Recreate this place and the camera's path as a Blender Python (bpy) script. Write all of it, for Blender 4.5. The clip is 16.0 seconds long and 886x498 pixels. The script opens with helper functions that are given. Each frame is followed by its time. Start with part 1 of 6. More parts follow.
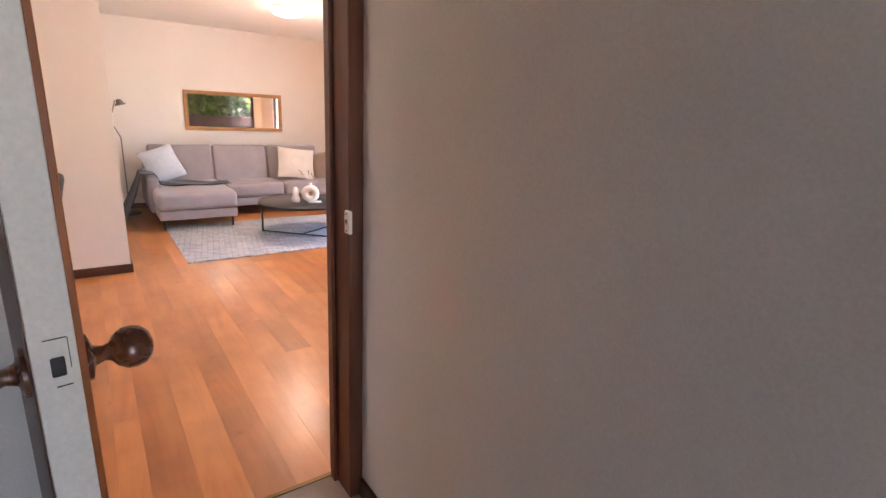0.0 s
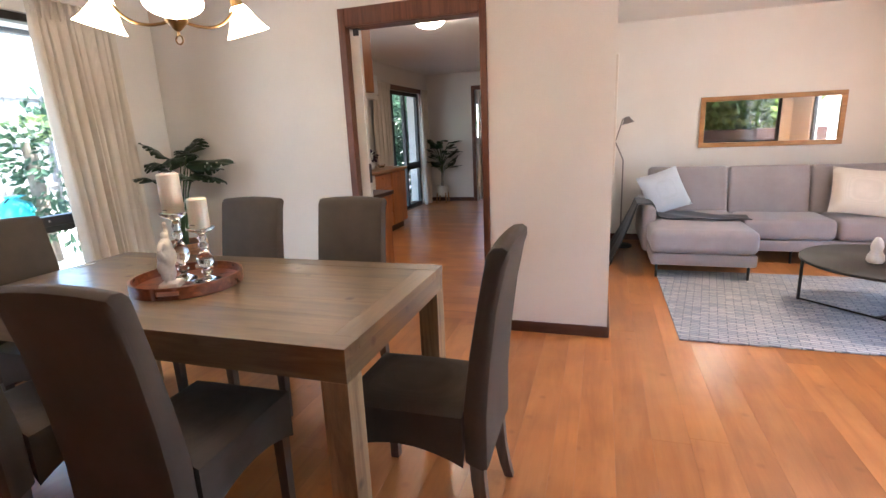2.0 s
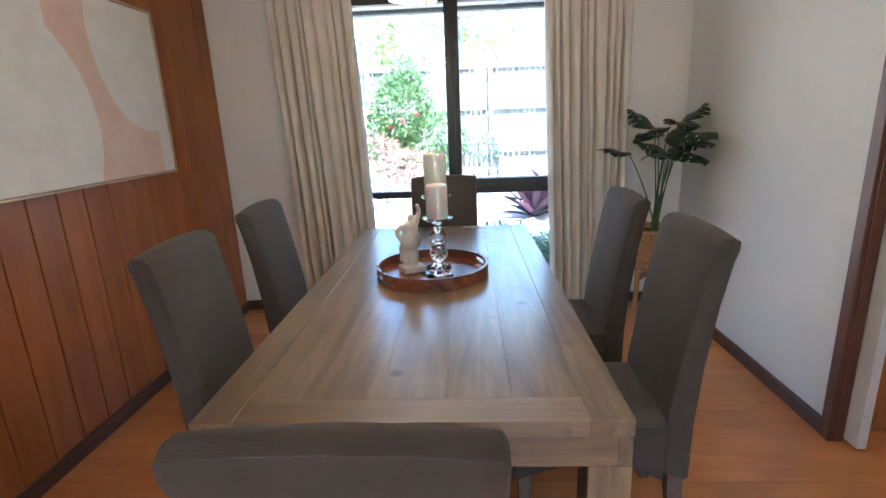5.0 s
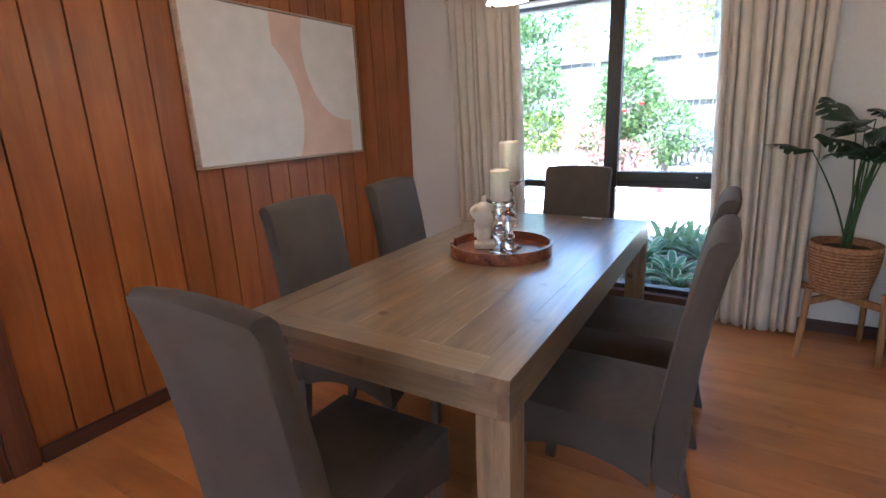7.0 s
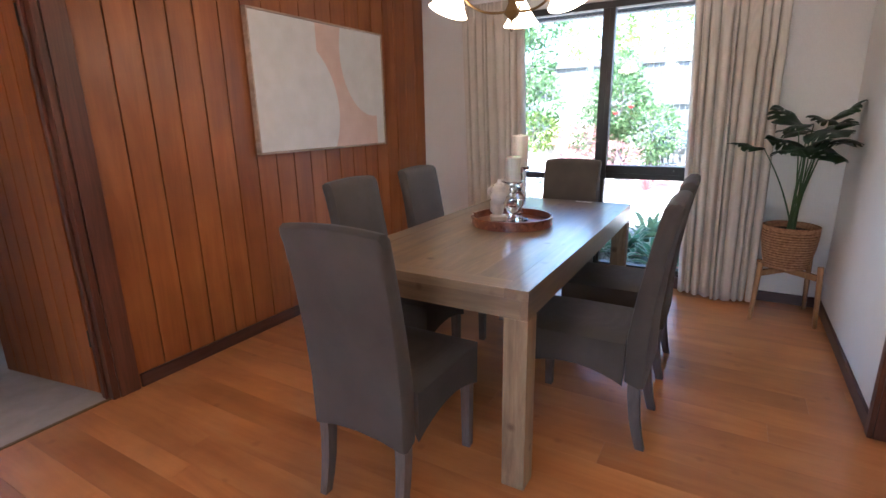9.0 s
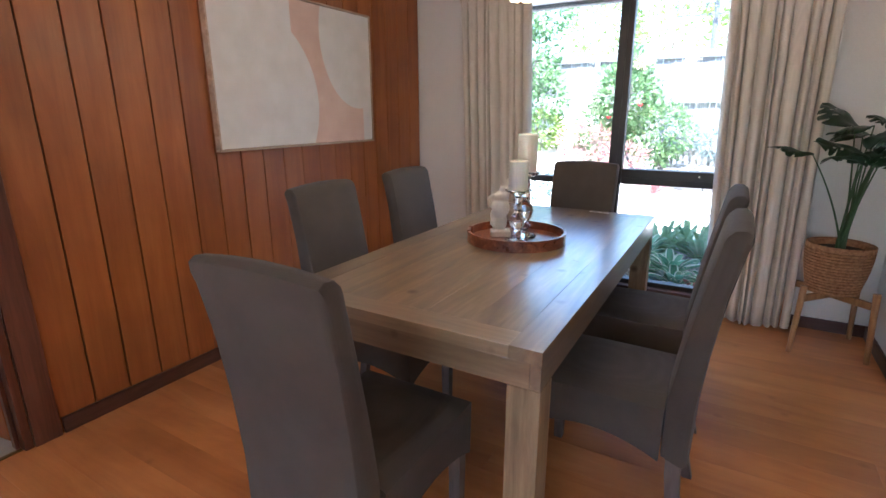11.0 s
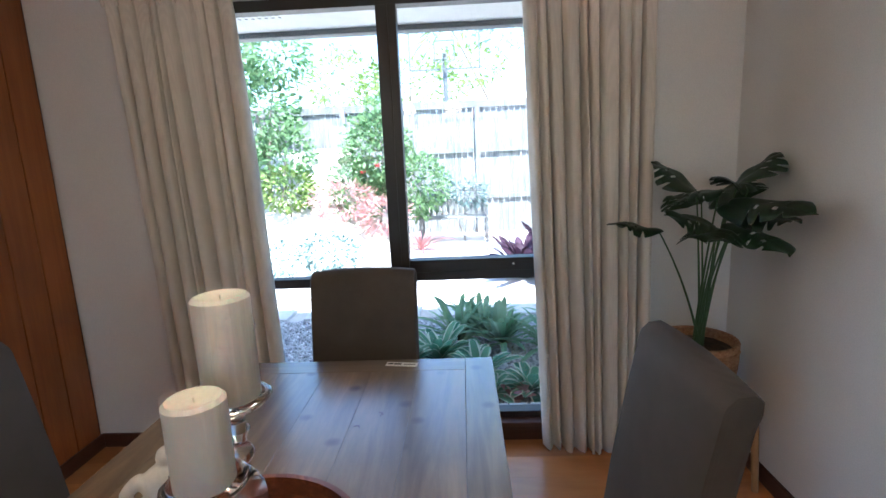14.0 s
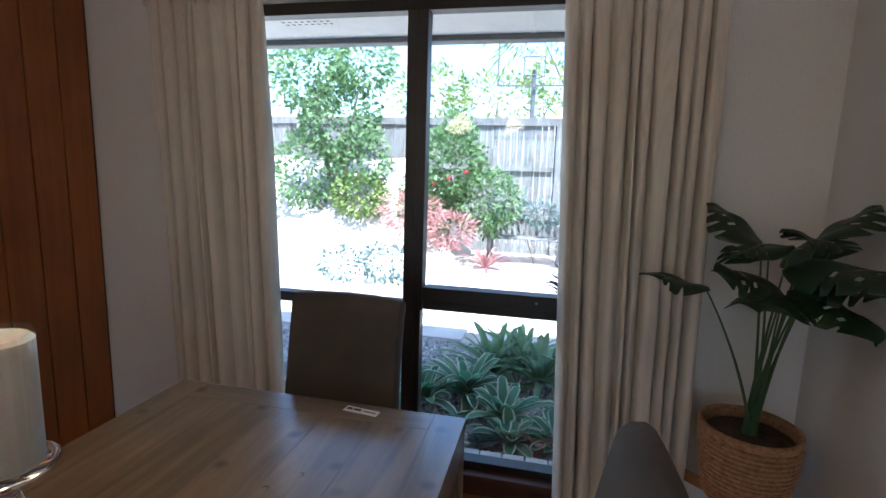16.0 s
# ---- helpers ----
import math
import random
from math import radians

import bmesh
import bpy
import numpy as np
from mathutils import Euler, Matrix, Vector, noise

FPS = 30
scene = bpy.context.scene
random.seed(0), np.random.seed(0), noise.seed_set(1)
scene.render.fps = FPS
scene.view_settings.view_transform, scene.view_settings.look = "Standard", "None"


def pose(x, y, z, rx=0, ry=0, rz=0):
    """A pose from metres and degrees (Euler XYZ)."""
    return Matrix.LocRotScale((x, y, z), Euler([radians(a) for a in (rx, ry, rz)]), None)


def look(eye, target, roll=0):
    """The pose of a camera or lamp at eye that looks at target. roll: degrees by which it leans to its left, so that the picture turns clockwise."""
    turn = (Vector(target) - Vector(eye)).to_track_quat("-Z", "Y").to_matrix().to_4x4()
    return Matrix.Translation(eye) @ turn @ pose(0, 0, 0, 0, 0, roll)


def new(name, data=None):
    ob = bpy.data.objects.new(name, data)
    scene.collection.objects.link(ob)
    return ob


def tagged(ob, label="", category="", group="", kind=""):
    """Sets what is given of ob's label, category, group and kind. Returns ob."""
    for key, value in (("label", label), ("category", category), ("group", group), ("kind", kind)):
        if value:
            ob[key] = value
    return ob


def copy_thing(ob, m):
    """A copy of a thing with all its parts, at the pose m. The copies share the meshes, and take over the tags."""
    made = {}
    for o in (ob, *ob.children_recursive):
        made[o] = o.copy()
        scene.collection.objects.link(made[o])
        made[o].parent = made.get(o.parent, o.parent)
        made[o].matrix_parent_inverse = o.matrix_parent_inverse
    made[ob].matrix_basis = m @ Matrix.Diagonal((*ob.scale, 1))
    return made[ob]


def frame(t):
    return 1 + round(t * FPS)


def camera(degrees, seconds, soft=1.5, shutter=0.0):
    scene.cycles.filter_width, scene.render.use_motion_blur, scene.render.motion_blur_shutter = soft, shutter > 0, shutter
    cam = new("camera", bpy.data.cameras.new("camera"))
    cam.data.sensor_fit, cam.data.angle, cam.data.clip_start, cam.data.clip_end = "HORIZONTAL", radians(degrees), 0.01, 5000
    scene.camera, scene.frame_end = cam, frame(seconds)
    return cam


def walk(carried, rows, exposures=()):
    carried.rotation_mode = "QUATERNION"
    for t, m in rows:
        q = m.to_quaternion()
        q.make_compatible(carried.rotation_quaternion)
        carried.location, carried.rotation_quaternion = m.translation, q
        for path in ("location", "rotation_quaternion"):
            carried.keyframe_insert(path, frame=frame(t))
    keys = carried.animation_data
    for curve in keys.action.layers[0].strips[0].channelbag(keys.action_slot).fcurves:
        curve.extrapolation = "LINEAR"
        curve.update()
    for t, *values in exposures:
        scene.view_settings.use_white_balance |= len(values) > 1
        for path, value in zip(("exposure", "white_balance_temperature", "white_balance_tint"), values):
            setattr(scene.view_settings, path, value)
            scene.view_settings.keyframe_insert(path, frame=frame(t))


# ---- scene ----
cam = camera(83.9, 16.0)
PATH = [
    (0, (0.345, 0.739, 1.428), (1.471, 2.307, 0.906), 2.7),
    (0.5, (0.574, 1.107, 1.435), (1.078, 2.969, 0.905), -1.2),
    (1, (0.597, 1.527, 1.407), (0.782, 3.452, 0.899), 0.3),
    (1.5, (0.549, 1.978, 1.395), (0.422, 3.910, 0.894), -0.3),
    (2, (0.459, 2.378, 1.365), (-0.146, 4.228, 0.904), -2.5),
    (2.5, (0.294, 2.764, 1.345), (-0.742, 4.4, 0.844), 1.9),
    (3, (0.289, 3.095, 1.351), (-1.042, 4.5, 0.847), 1.2),
    (3.5, (0.402, 3.352, 1.355), (-1.266, 4.328, 0.841), 0.7),
    (4, (0.424, 3.605, 1.342), (-1.408, 4.2, 0.805), 1.2),
    (4.5, (0.481, 3.883, 1.369), (-1.42, 4.197, 0.833), -0.7),
    (5, (0.651, 4.09, 1.371), (-1.28, 3.987, 0.861), -2.4),
    (7.3, (0.702, 4.824, 1.337), (-0.928, 3.789, 0.814), -2.7),
    (7.5, (0.718, 4.825, 1.329), (-0.904, 3.781, 0.798), -3.1),
    (8, (0.849, 4.833, 1.343), (-0.771, 3.8, 0.786), -3.4),
    (8.5, (1.125, 4.888, 1.336), (-0.531, 3.913, 0.781), -2.9),
    (9, (1.249, 4.939, 1.344), (-0.42, 3.965, 0.829), -1.1),
    (11.5, (0.669, 4.608, 1.329), (-1.002, 3.645, 0.801), 0.0),
    (12, (0.511, 4.502, 1.36), (-1.183, 3.572, 0.846), 1.0),
    (12.5, (0.257, 4.511, 1.365), (-1.551, 3.814, 0.866), 0.4),
    (13, (-0.024, 4.523, 1.408), (-1.901, 4.012, 0.947), -0.6),
    (13.5, (-0.331, 4.419, 1.423), (-2.273, 4.156, 1.023), -2.4),
    (14, (-0.541, 4.335, 1.434), (-2.506, 4.245, 1.071), -2.5),
    (14.5, (-0.592, 4.296, 1.428), (-2.558, 4.234, 1.065), -0.8),
    (15, (-0.591, 4.303, 1.433), (-2.557, 4.246, 1.069), -0.2),
    (15.5, (-0.66, 4.428, 1.438), (-2.626, 4.383, 1.073), 2.6),
    (16, (-0.804, 4.606, 1.458), (-2.735, 4.184, 1.15), 1.8),
]
EXPOSURES = [
    (0.0, 3.85, 6500, 20), (0.6, 3.85, 6750, 22), (1.0, 3.95, 6350, 15), (1.5, 3.88, 6050, 12), (2.5, 3.45, 5600, 7), (3.5, 3.3, 5350, 4), (5.0, 3.15, 5300, 4),
    (7.5, 3.13, 5400, 13), (9.0, 3.17, 5400, 14), (12.0, 3.11, 5350, 9), (13.5, 2.85, 5250, 7), (15.0, 2.25, 5250, 7), (16.0, 2.05, 5300, 8),
]
walk(cam, [(t, look(eye, target, roll)) for t, eye, target, roll in PATH], EXPOSURES)

# ---- light ----
SUN_EL, SUN_AZ = radians(63.5), radians(70)      # height, and bearing from +y towards +x
world = bpy.data.worlds.new("sky")
world.use_nodes = True
scene.world = world
_nt = world.node_tree
_bg = _nt.nodes["Background"]
_sky = _nt.nodes.new("ShaderNodeTexSky")
_sky.sky_type = "NISHITA"
_sky.sun_disc = False
_sky.sun_elevation, _sky.sun_rotation = SUN_EL, SUN_AZ
_nt.links.new(_sky.outputs[0], _bg.inputs[0])
_bg.inputs[1].default_value = 0.15
_sd = bpy.data.lights.new("sun", "SUN")
_sd.energy, _sd.angle, _sd.color = 5.0, radians(0.6), (1.0, 0.95, 0.88)
_sun = new("sun", _sd)
_dir = Vector((math.sin(SUN_AZ) * math.cos(SUN_EL), math.cos(SUN_AZ) * math.cos(SUN_EL), math.sin(SUN_EL)))
_sun.matrix_world = look(_dir * 30, (0, 0, 0))


# ---- materials ----
def mat(name, rough=0.6, metal=0.0, color=(0.5, 0.5, 0.5)):
    m = bpy.data.materials.new(name)
    m.use_nodes = True
    b = m.node_tree.nodes["Principled BSDF"]
    b.inputs["Roughness"].default_value, b.inputs["Metallic"].default_value = rough, metal
    b.inputs["Base Color"].default_value = (*color, 1)
    return m, m.node_tree, b


def node(nt, kind, **inputs):
    n = nt.nodes.new(kind)
    for k, v in inputs.items():
        n.inputs[k.replace("_", " ")].default_value = v
    return n


def coords(nt, scale=(1, 1, 1), spread=True):
    """Object coordinates, shifted by each object's own random number."""
    tc, mp = nt.nodes.new("ShaderNodeTexCoord"), nt.nodes.new("ShaderNodeMapping")
    mp.inputs["Scale"].default_value = scale
    if spread:
        oi, ml, ad = nt.nodes.new("ShaderNodeObjectInfo"), nt.nodes.new("ShaderNodeMath"), nt.nodes.new("ShaderNodeVectorMath")
        ml.operation, ml.inputs[1].default_value = "MULTIPLY", 47.0
        nt.links.new(oi.outputs["Random"], ml.inputs[0])
        nt.links.new(tc.outputs["Object"], ad.inputs[0])
        nt.links.new(ml.outputs[0], ad.inputs[1])
        nt.links.new(ad.outputs[0], mp.inputs["Vector"])
    else:
        nt.links.new(tc.outputs["Object"], mp.inputs["Vector"])
    return mp


def ramp(nt, src, stops):
    r = nt.nodes.new("ShaderNodeValToRGB")
    while len(r.color_ramp.elements) < len(stops):
        r.color_ramp.elements.new(0.5)
    for e, (p, c) in zip(r.color_ramp.elements, stops):
        e.position, e.color = p, (*c, 1)
    nt.links.new(src, r.inputs["Fac"])
    return r


def bump(nt, b, src, strength, dist=0.002):
    n = node(nt, "ShaderNodeBump", Strength=strength, Distance=dist)
    nt.links.new(src, n.inputs["Height"])
    nt.links.new(n.outputs[0], b.inputs["Normal"])


def mixc(nt, fac, a, bcol, mode="MIX"):
    n = nt.nodes.new("ShaderNodeMix")
    n.data_type, n.blend_type = "RGBA", mode
    for s, v in ((0, fac), (6, a), (7, bcol)):
        if hasattr(v, "is_linked"):
            nt.links.new(v, n.inputs[s])
        else:
            n.inputs[s].default_value = v if s == 0 else (*v, 1)
    return n.outputs[2]


def wood(name, dark, mid, light, grain=(22, 1.6, 22), rough=0.4, knots=0.0, tone=0.5, coat=0.0, bmp=0.25, piece=0.35, streak=0.6, coat_ior=1.5):
    m, nt, b = mat(name, rough)
    mp = coords(nt, grain)
    n1 = node(nt, "ShaderNodeTexNoise", Scale=1.0, Detail=7.0, Roughness=0.62, Distortion=0.9)
    nt.links.new(mp.outputs[0], n1.inputs["Vector"])
    r = ramp(nt, n1.outputs["Fac"], [(0.32, dark), (0.5, mid), (0.68, light)])
    mp2 = coords(nt, (grain[0] * 6, grain[1] * 3, grain[2] * 6))
    n2 = node(nt, "ShaderNodeTexNoise", Scale=1.0, Detail=4.0, Roughness=0.7)
    nt.links.new(mp2.outputs[0], n2.inputs["Vector"])
    r2 = ramp(nt, n2.outputs["Fac"], [(0.3, (0.72, 0.72, 0.72)), (0.62, (1.08, 1.08, 1.08))])
    col = mixc(nt, streak, r.outputs[0], r2.outputs[0], "MULTIPLY")
    mp3 = coords(nt, (2.2, 2.2, 2.2))
    n3 = node(nt, "ShaderNodeTexNoise", Scale=1.0, Detail=3.0, Roughness=0.55)
    nt.links.new(mp3.outputs[0], n3.inputs["Vector"])
    r4 = ramp(nt, n3.outputs["Fac"], [(0.33, (0.80, 0.78, 0.76)), (0.67, (1.14, 1.14, 1.13))])
    col = mixc(nt, 0.8, col, r4.outputs[0], "MULTIPLY")
    oi = nt.nodes.new("ShaderNodeObjectInfo")
    r3 = ramp(nt, oi.outputs["Random"], [(0.0, (0.70, 0.66, 0.62)), (0.5, (0.95, 0.95, 0.95)), (1.0, (1.18, 1.2, 1.22))])
    col = mixc(nt, piece, col, r3.outputs[0], "MULTIPLY")
    if knots:
        mk = coords(nt, (6.5, 6.5, 6.5))
        v = node(nt, "ShaderNodeTexVoronoi", Scale=1.0)
        nt.links.new(mk.outputs[0], v.inputs["Vector"])
        rk = ramp(nt, v.outputs["Distance"], [(0.03, (0.22, 0.15, 0.11)), (0.08, (0.50, 0.42, 0.35)), (0.15, (1, 1, 1))])
        col = mixc(nt, knots, col, rk.outputs[0], "MULTIPLY")
    nt.links.new(col, b.inputs["Base Color"])
    rr = node(nt, "ShaderNodeMapRange")
    rr.inputs[3].default_value, rr.inputs[4].default_value = rough - 0.08, rough + 0.12
    nt.links.new(n1.outputs["Fac"], rr.inputs[0])
    nt.links.new(rr.outputs[0], b.inputs["Roughness"])
    b.inputs["Coat Weight"].default_value = coat
    b.inputs["Coat Roughness"].default_value = 0.22
    b.inputs["Coat IOR"].default_value = coat_ior
    bump(nt, b, n2.outputs["Fac"], bmp, 0.001)
    return m


def surface(name, a, c, scale=3.0, rough=0.8, bmp=0.15, fine=120.0, metal=0.0, dist=0.001):
    """Two-tone surface with slow mottling and a fine relief."""
    m, nt, b = mat(name, rough, metal)
    mp = coords(nt)
    n1 = node(nt, "ShaderNodeTexNoise", Scale=scale, Detail=5.0, Roughness=0.6)
    n2 = node(nt, "ShaderNodeTexNoise", Scale=fine, Detail=3.0, Roughness=0.6)
    for n in (n1, n2):
        nt.links.new(mp.outputs[0], n.inputs["Vector"])
    r = ramp(nt, n1.outputs["Fac"], [(0.3, a), (0.7, c)])
    r2 = ramp(nt, n2.outputs["Fac"], [(0.3, (0.9, 0.9, 0.9)), (0.7, (1.06, 1.06, 1.06))])
    nt.links.new(mixc(nt, 0.7, r.outputs[0], r2.outputs[0], "MULTIPLY"), b.inputs["Base Color"])
    bump(nt, b, n2.outputs["Fac"], bmp, dist)
    return m


def weave(name, a, c, count=420.0, rough=0.9, bmp=0.35, sheen=0.2):
    m, nt, b = mat(name, rough)
    mp = coords(nt)
    w1 = node(nt, "ShaderNodeTexWave", Scale=count / 6.283, Distortion=1.0, Detail=1.0)
    w2 = node(nt, "ShaderNodeTexWave", Scale=count / 6.283, Distortion=1.0, Detail=1.0)
    w2.bands_direction = "Z"
    n1 = node(nt, "ShaderNodeTexNoise", Scale=4.0, Detail=6.0, Roughness=0.65)
    for n in (w1, w2, n1):
        nt.links.new(mp.outputs[0], n.inputs["Vector"])
    ad = nt.nodes.new("ShaderNodeMath")
    ad.operation = "MULTIPLY"
    nt.links.new(w1.outputs["Fac"], ad.inputs[0])
    nt.links.new(w2.outputs["Fac"], ad.inputs[1])
    r = ramp(nt, n1.outputs["Fac"], [(0.3, a), (0.7, c)])
    r2 = ramp(nt, ad.outputs[0], [(0.0, (0.86, 0.86, 0.86)), (0.8, (1.06, 1.06, 1.06))])
    nt.links.new(mixc(nt, 0.6, r.outputs[0], r2.outputs[0], "MULTIPLY"), b.inputs["Base Color"])
    b.inputs["Sheen Weight"].default_value = sheen
    b.inputs["Specular IOR Level"].default_value = 0.25
    bump(nt, b, ad.outputs[0], bmp, 0.0008)
    return m


def clear_glass(name, tint=(1, 1, 1), gloss=0.04):
    m = bpy.data.materials.new(name)
    m.use_nodes = True
    nt = m.node_tree
    nt.nodes.clear()
    t, g, x, o = (nt.nodes.new(k) for k in ("ShaderNodeBsdfTransparent", "ShaderNodeBsdfGlossy", "ShaderNodeMixShader", "ShaderNodeOutputMaterial"))
    t.inputs[0].default_value = (*tint, 1)
    g.inputs["Roughness"].default_value = 0.02
    x.inputs[0].default_value = gloss
    nt.links.new(t.outputs[0], x.inputs[1])
    nt.links.new(g.outputs[0], x.inputs[2])
    nt.links.new(x.outputs[0], o.inputs[0])
    return m


def glow(name, color, strength, base=(0.9, 0.88, 0.82)):
    m, nt, b = mat(name, 0.35, 0, base)
    b.inputs["Emission Color"].default_value = (*color, 1)
    b.inputs["Emission Strength"].default_value = strength
    return m


def plain(name, color, rough=0.5, metal=0.0):
    return surface(name, tuple(c * 0.93 for c in color), tuple(min(1, c * 1.05) for c in color), 6.0, rough, 0.05, 160.0, metal, 0.0005)


M_WALL = surface("warm_white_plaster", (0.70, 0.665, 0.62), (0.76, 0.725, 0.68), 1.3, 0.75, 0.12, 190.0)
M_CEIL = surface("ceiling_white_paint", (0.78, 0.75, 0.71), (0.82, 0.79, 0.75), 1.2, 0.85, 0.1, 200.0)
M_FLOOR = wood("honey_floorboard", (0.45, 0.163, 0.043), (0.55, 0.218, 0.064), (0.61, 0.266, 0.087), (6, 0.8, 6), 0.30, 0.25, coat=0.35, bmp=0.03, piece=0.48, streak=0.2)
M_GAP = plain("dark_floor_joint", (0.12, 0.05, 0.02), 0.8)
M_PANEL = wood("red_cedar_panelling", (0.255, 0.073, 0.0145), (0.315, 0.097, 0.0205), (0.37, 0.123, 0.029), (11, 11, 0.7), 0.40, bmp=0.08, piece=0.3, coat=0.06, streak=0.3)
M_PANELGAP = plain("panel_groove", (0.07, 0.018, 0.006), 0.7)
M_JAMB = wood("dark_red_brown_timber", (0.085, 0.026, 0.013), (0.125, 0.042, 0.021), (0.165, 0.060, 0.031), (26, 26, 1.4), 0.36, bmp=0.12, piece=0.15)
M_SKIRT = wood("dark_skirting_timber", (0.055, 0.018, 0.011), (0.08, 0.028, 0.017), (0.105, 0.040, 0.026), (2.0, 2.0, 26), 0.38, bmp=0.1, piece=0.15)
M_TABLE = wood("grey_brown_acacia", (0.108, 0.070, 0.036), (0.180, 0.119, 0.062), (0.242, 0.170, 0.094), (1.3, 15, 15), 0.36, 0.9, bmp=0.12, piece=0.2, coat=1.0, coat_ior=1.75)
M_TABLEY = wood("grey_brown_acacia_cross", (0.108, 0.070, 0.036), (0.180, 0.119, 0.062), (0.242, 0.170, 0.094), (15, 1.3, 15), 0.36, 0.9, bmp=0.12, piece=0.2, coat=1.0, coat_ior=1.75)
M_TABLEZ = wood("grey_brown_acacia_leg", (0.17, 0.105, 0.052), (0.29, 0.20, 0.11), (0.38, 0.28, 0.165), (15, 15, 1.5), 0.5, 0.8, bmp=0.3, piece=0.3)
M_CHAIR = weave("taupe_chair_fabric", (0.057, 0.045, 0.035), (0.084, 0.067, 0.053), 700, 0.78, 0.3, 0.06)
M_CHLEG = wood("grey_washed_chair_leg", (0.085, 0.062, 0.05), (0.125, 0.095, 0.078), (0.16, 0.125, 0.105), (20, 20, 2), 0.5, bmp=0.15)
M_CURT = weave("cream_linen_curtain", (0.63, 0.565, 0.47), (0.70, 0.635, 0.545), 900, 0.92, 0.2, 0.1)
M_FRAME = surface("black_brown_aluminium", (0.018, 0.014, 0.012), (0.026, 0.020, 0.017), 5, 0.45, 0.05)
M_GLASS = clear_glass("window_glass")
M_SILLW = wood("window_sill_timber", (0.05, 0.02, 0.013), (0.075, 0.03, 0.02), (0.10, 0.045, 0.03), (26, 2, 26), 0.45)
M_CARPET = surface("beige_carpet", (0.40, 0.35, 0.29), (0.50, 0.44, 0.37), 9, 0.95, 0.8, 260, 0, 0.004)
M_DOORW = surface("white_door_paint", (0.70, 0.68, 0.64), (0.76, 0.74, 0.70), 4, 0.45, 0.1)
M_BLACK = plain("black_powder_coat", (0.014, 0.014, 0.016), 0.45)
M_BRASS = plain("aged_brass", (0.22, 0.14, 0.06), 0.38, 0.9)
M_CHROME = plain("brushed_steel", (0.55, 0.54, 0.52), 0.25, 1.0)
M_WHITEP = plain("white_plastic", (0.76, 0.75, 0.72), 0.35)


# ---- mesh helpers ----
def box(bm, x0, x1, y0, y1, z0, z1, bevel=0.0, seg=2):
    vs = [bm.verts.new(p) for p in ((x0, y0, z0), (x1, y0, z0), (x1, y1, z0), (x0, y1, z0), (x0, y0, z1), (x1, y0, z1), (x1, y1, z1), (x0, y1, z1))]
    fs = [bm.faces.new([vs[i] for i in f]) for f in ((0, 3, 2, 1), (4, 5, 6, 7), (0, 1, 5, 4), (1, 2, 6, 5), (2, 3, 7, 6), (3, 0, 4, 7))]
    if bevel:
        es = list({e for f in fs for e in f.edges})
        bmesh.ops.bevel(bm, geom=es, offset=bevel, segments=seg, affect="EDGES", profile=0.5)
    return vs


def boxes(*args, bevel=0.0, seg=2):
    bm = bmesh.new()
    for a in args:
        box(bm, *a, bevel=bevel, seg=seg)
    return bm


def lathe(profile, n=32, cap=True):
    """A body of revolution round z from (radius, height) pairs."""
    bm = bmesh.new()
    rings = []
    for r, z in profile:
        rings.append([bm.verts.new((r * math.cos(2 * math.pi * i / n), r * math.sin(2 * math.pi * i / n), z)) for i in range(n)])
    for a, b in zip(rings, rings[1:]):
        for i in range(n):
            bm.faces.new((a[i], a[(i + 1) % n], b[(i + 1) % n], b[i]))
    if cap:
        bm.faces.new(list(reversed(rings[0])))
        bm.faces.new(rings[-1])
    return bm


def tube(points, radius, n=10, bm=None):
    """A round bar along points; radius may be a number or one per point."""
    bm = bm or bmesh.new()
    pts = [Vector(p) for p in points]
    rad = radius if isinstance(radius, (list, tuple)) else [radius] * len(pts)
    rings, side = [], None
    for i, p in enumerate(pts):
        d = (pts[min(i + 1, len(pts) - 1)] - pts[max(i - 1, 0)]).normalized()
        if side is None:
            side = d.orthogonal().normalized()
        side = (side - d * side.dot(d)).normalized()
        up = d.cross(side)
        rings.append([bm.verts.new(p + rad[i] * (math.cos(2 * math.pi * k / n) * side + math.sin(2 * math.pi * k / n) * up)) for k in range(n)])
    for a, b in zip(rings, rings[1:]):
        for k in range(n):
            bm.faces.new((a[k], a[(k + 1) % n], b[(k + 1) % n], b[k]))
    bm.faces.new(list(reversed(rings[0])))
    bm.faces.new(rings[-1])
    return bm


def curve_pts(a, b, bulge, n=10):
    a, b, bulge = Vector(a), Vector(b), Vector(bulge)
    return [a.lerp(b, i / n) + bulge * (4 * (i / n) * (1 - i / n)) for i in range(n + 1)]


def mesh_ob(name, bm, material, smooth=False):
    """Smooth shading keeps flat faces flat: bevels stay crisp unless they are finely divided."""
    limit = 20 if len(bm.verts) % 56 == 0 and "fabric" not in material.name else 42
    bmesh.ops.recalc_face_normals(bm, faces=bm.faces)
    me = bpy.data.meshes.new(name)
    bm.to_mesh(me)
    bm.free()
    me.materials.append(material)
    if smooth:
        me.polygons.foreach_set("use_smooth", [True] * len(me.polygons))
        me.set_sharp_from_angle(angle=radians(limit))
    return new(name, me)


def part(name, bm, material, parent, label="", smooth=True):
    ob = mesh_ob(name, bm, material, smooth)
    ob.parent = parent
    if label:
        ob["label"] = label
    return ob


def thing(name, m, label, category, group=""):
    ob = new(name)
    ob.empty_display_size = 0.1
    ob.matrix_world = m
    return tagged(ob, label, category, group)


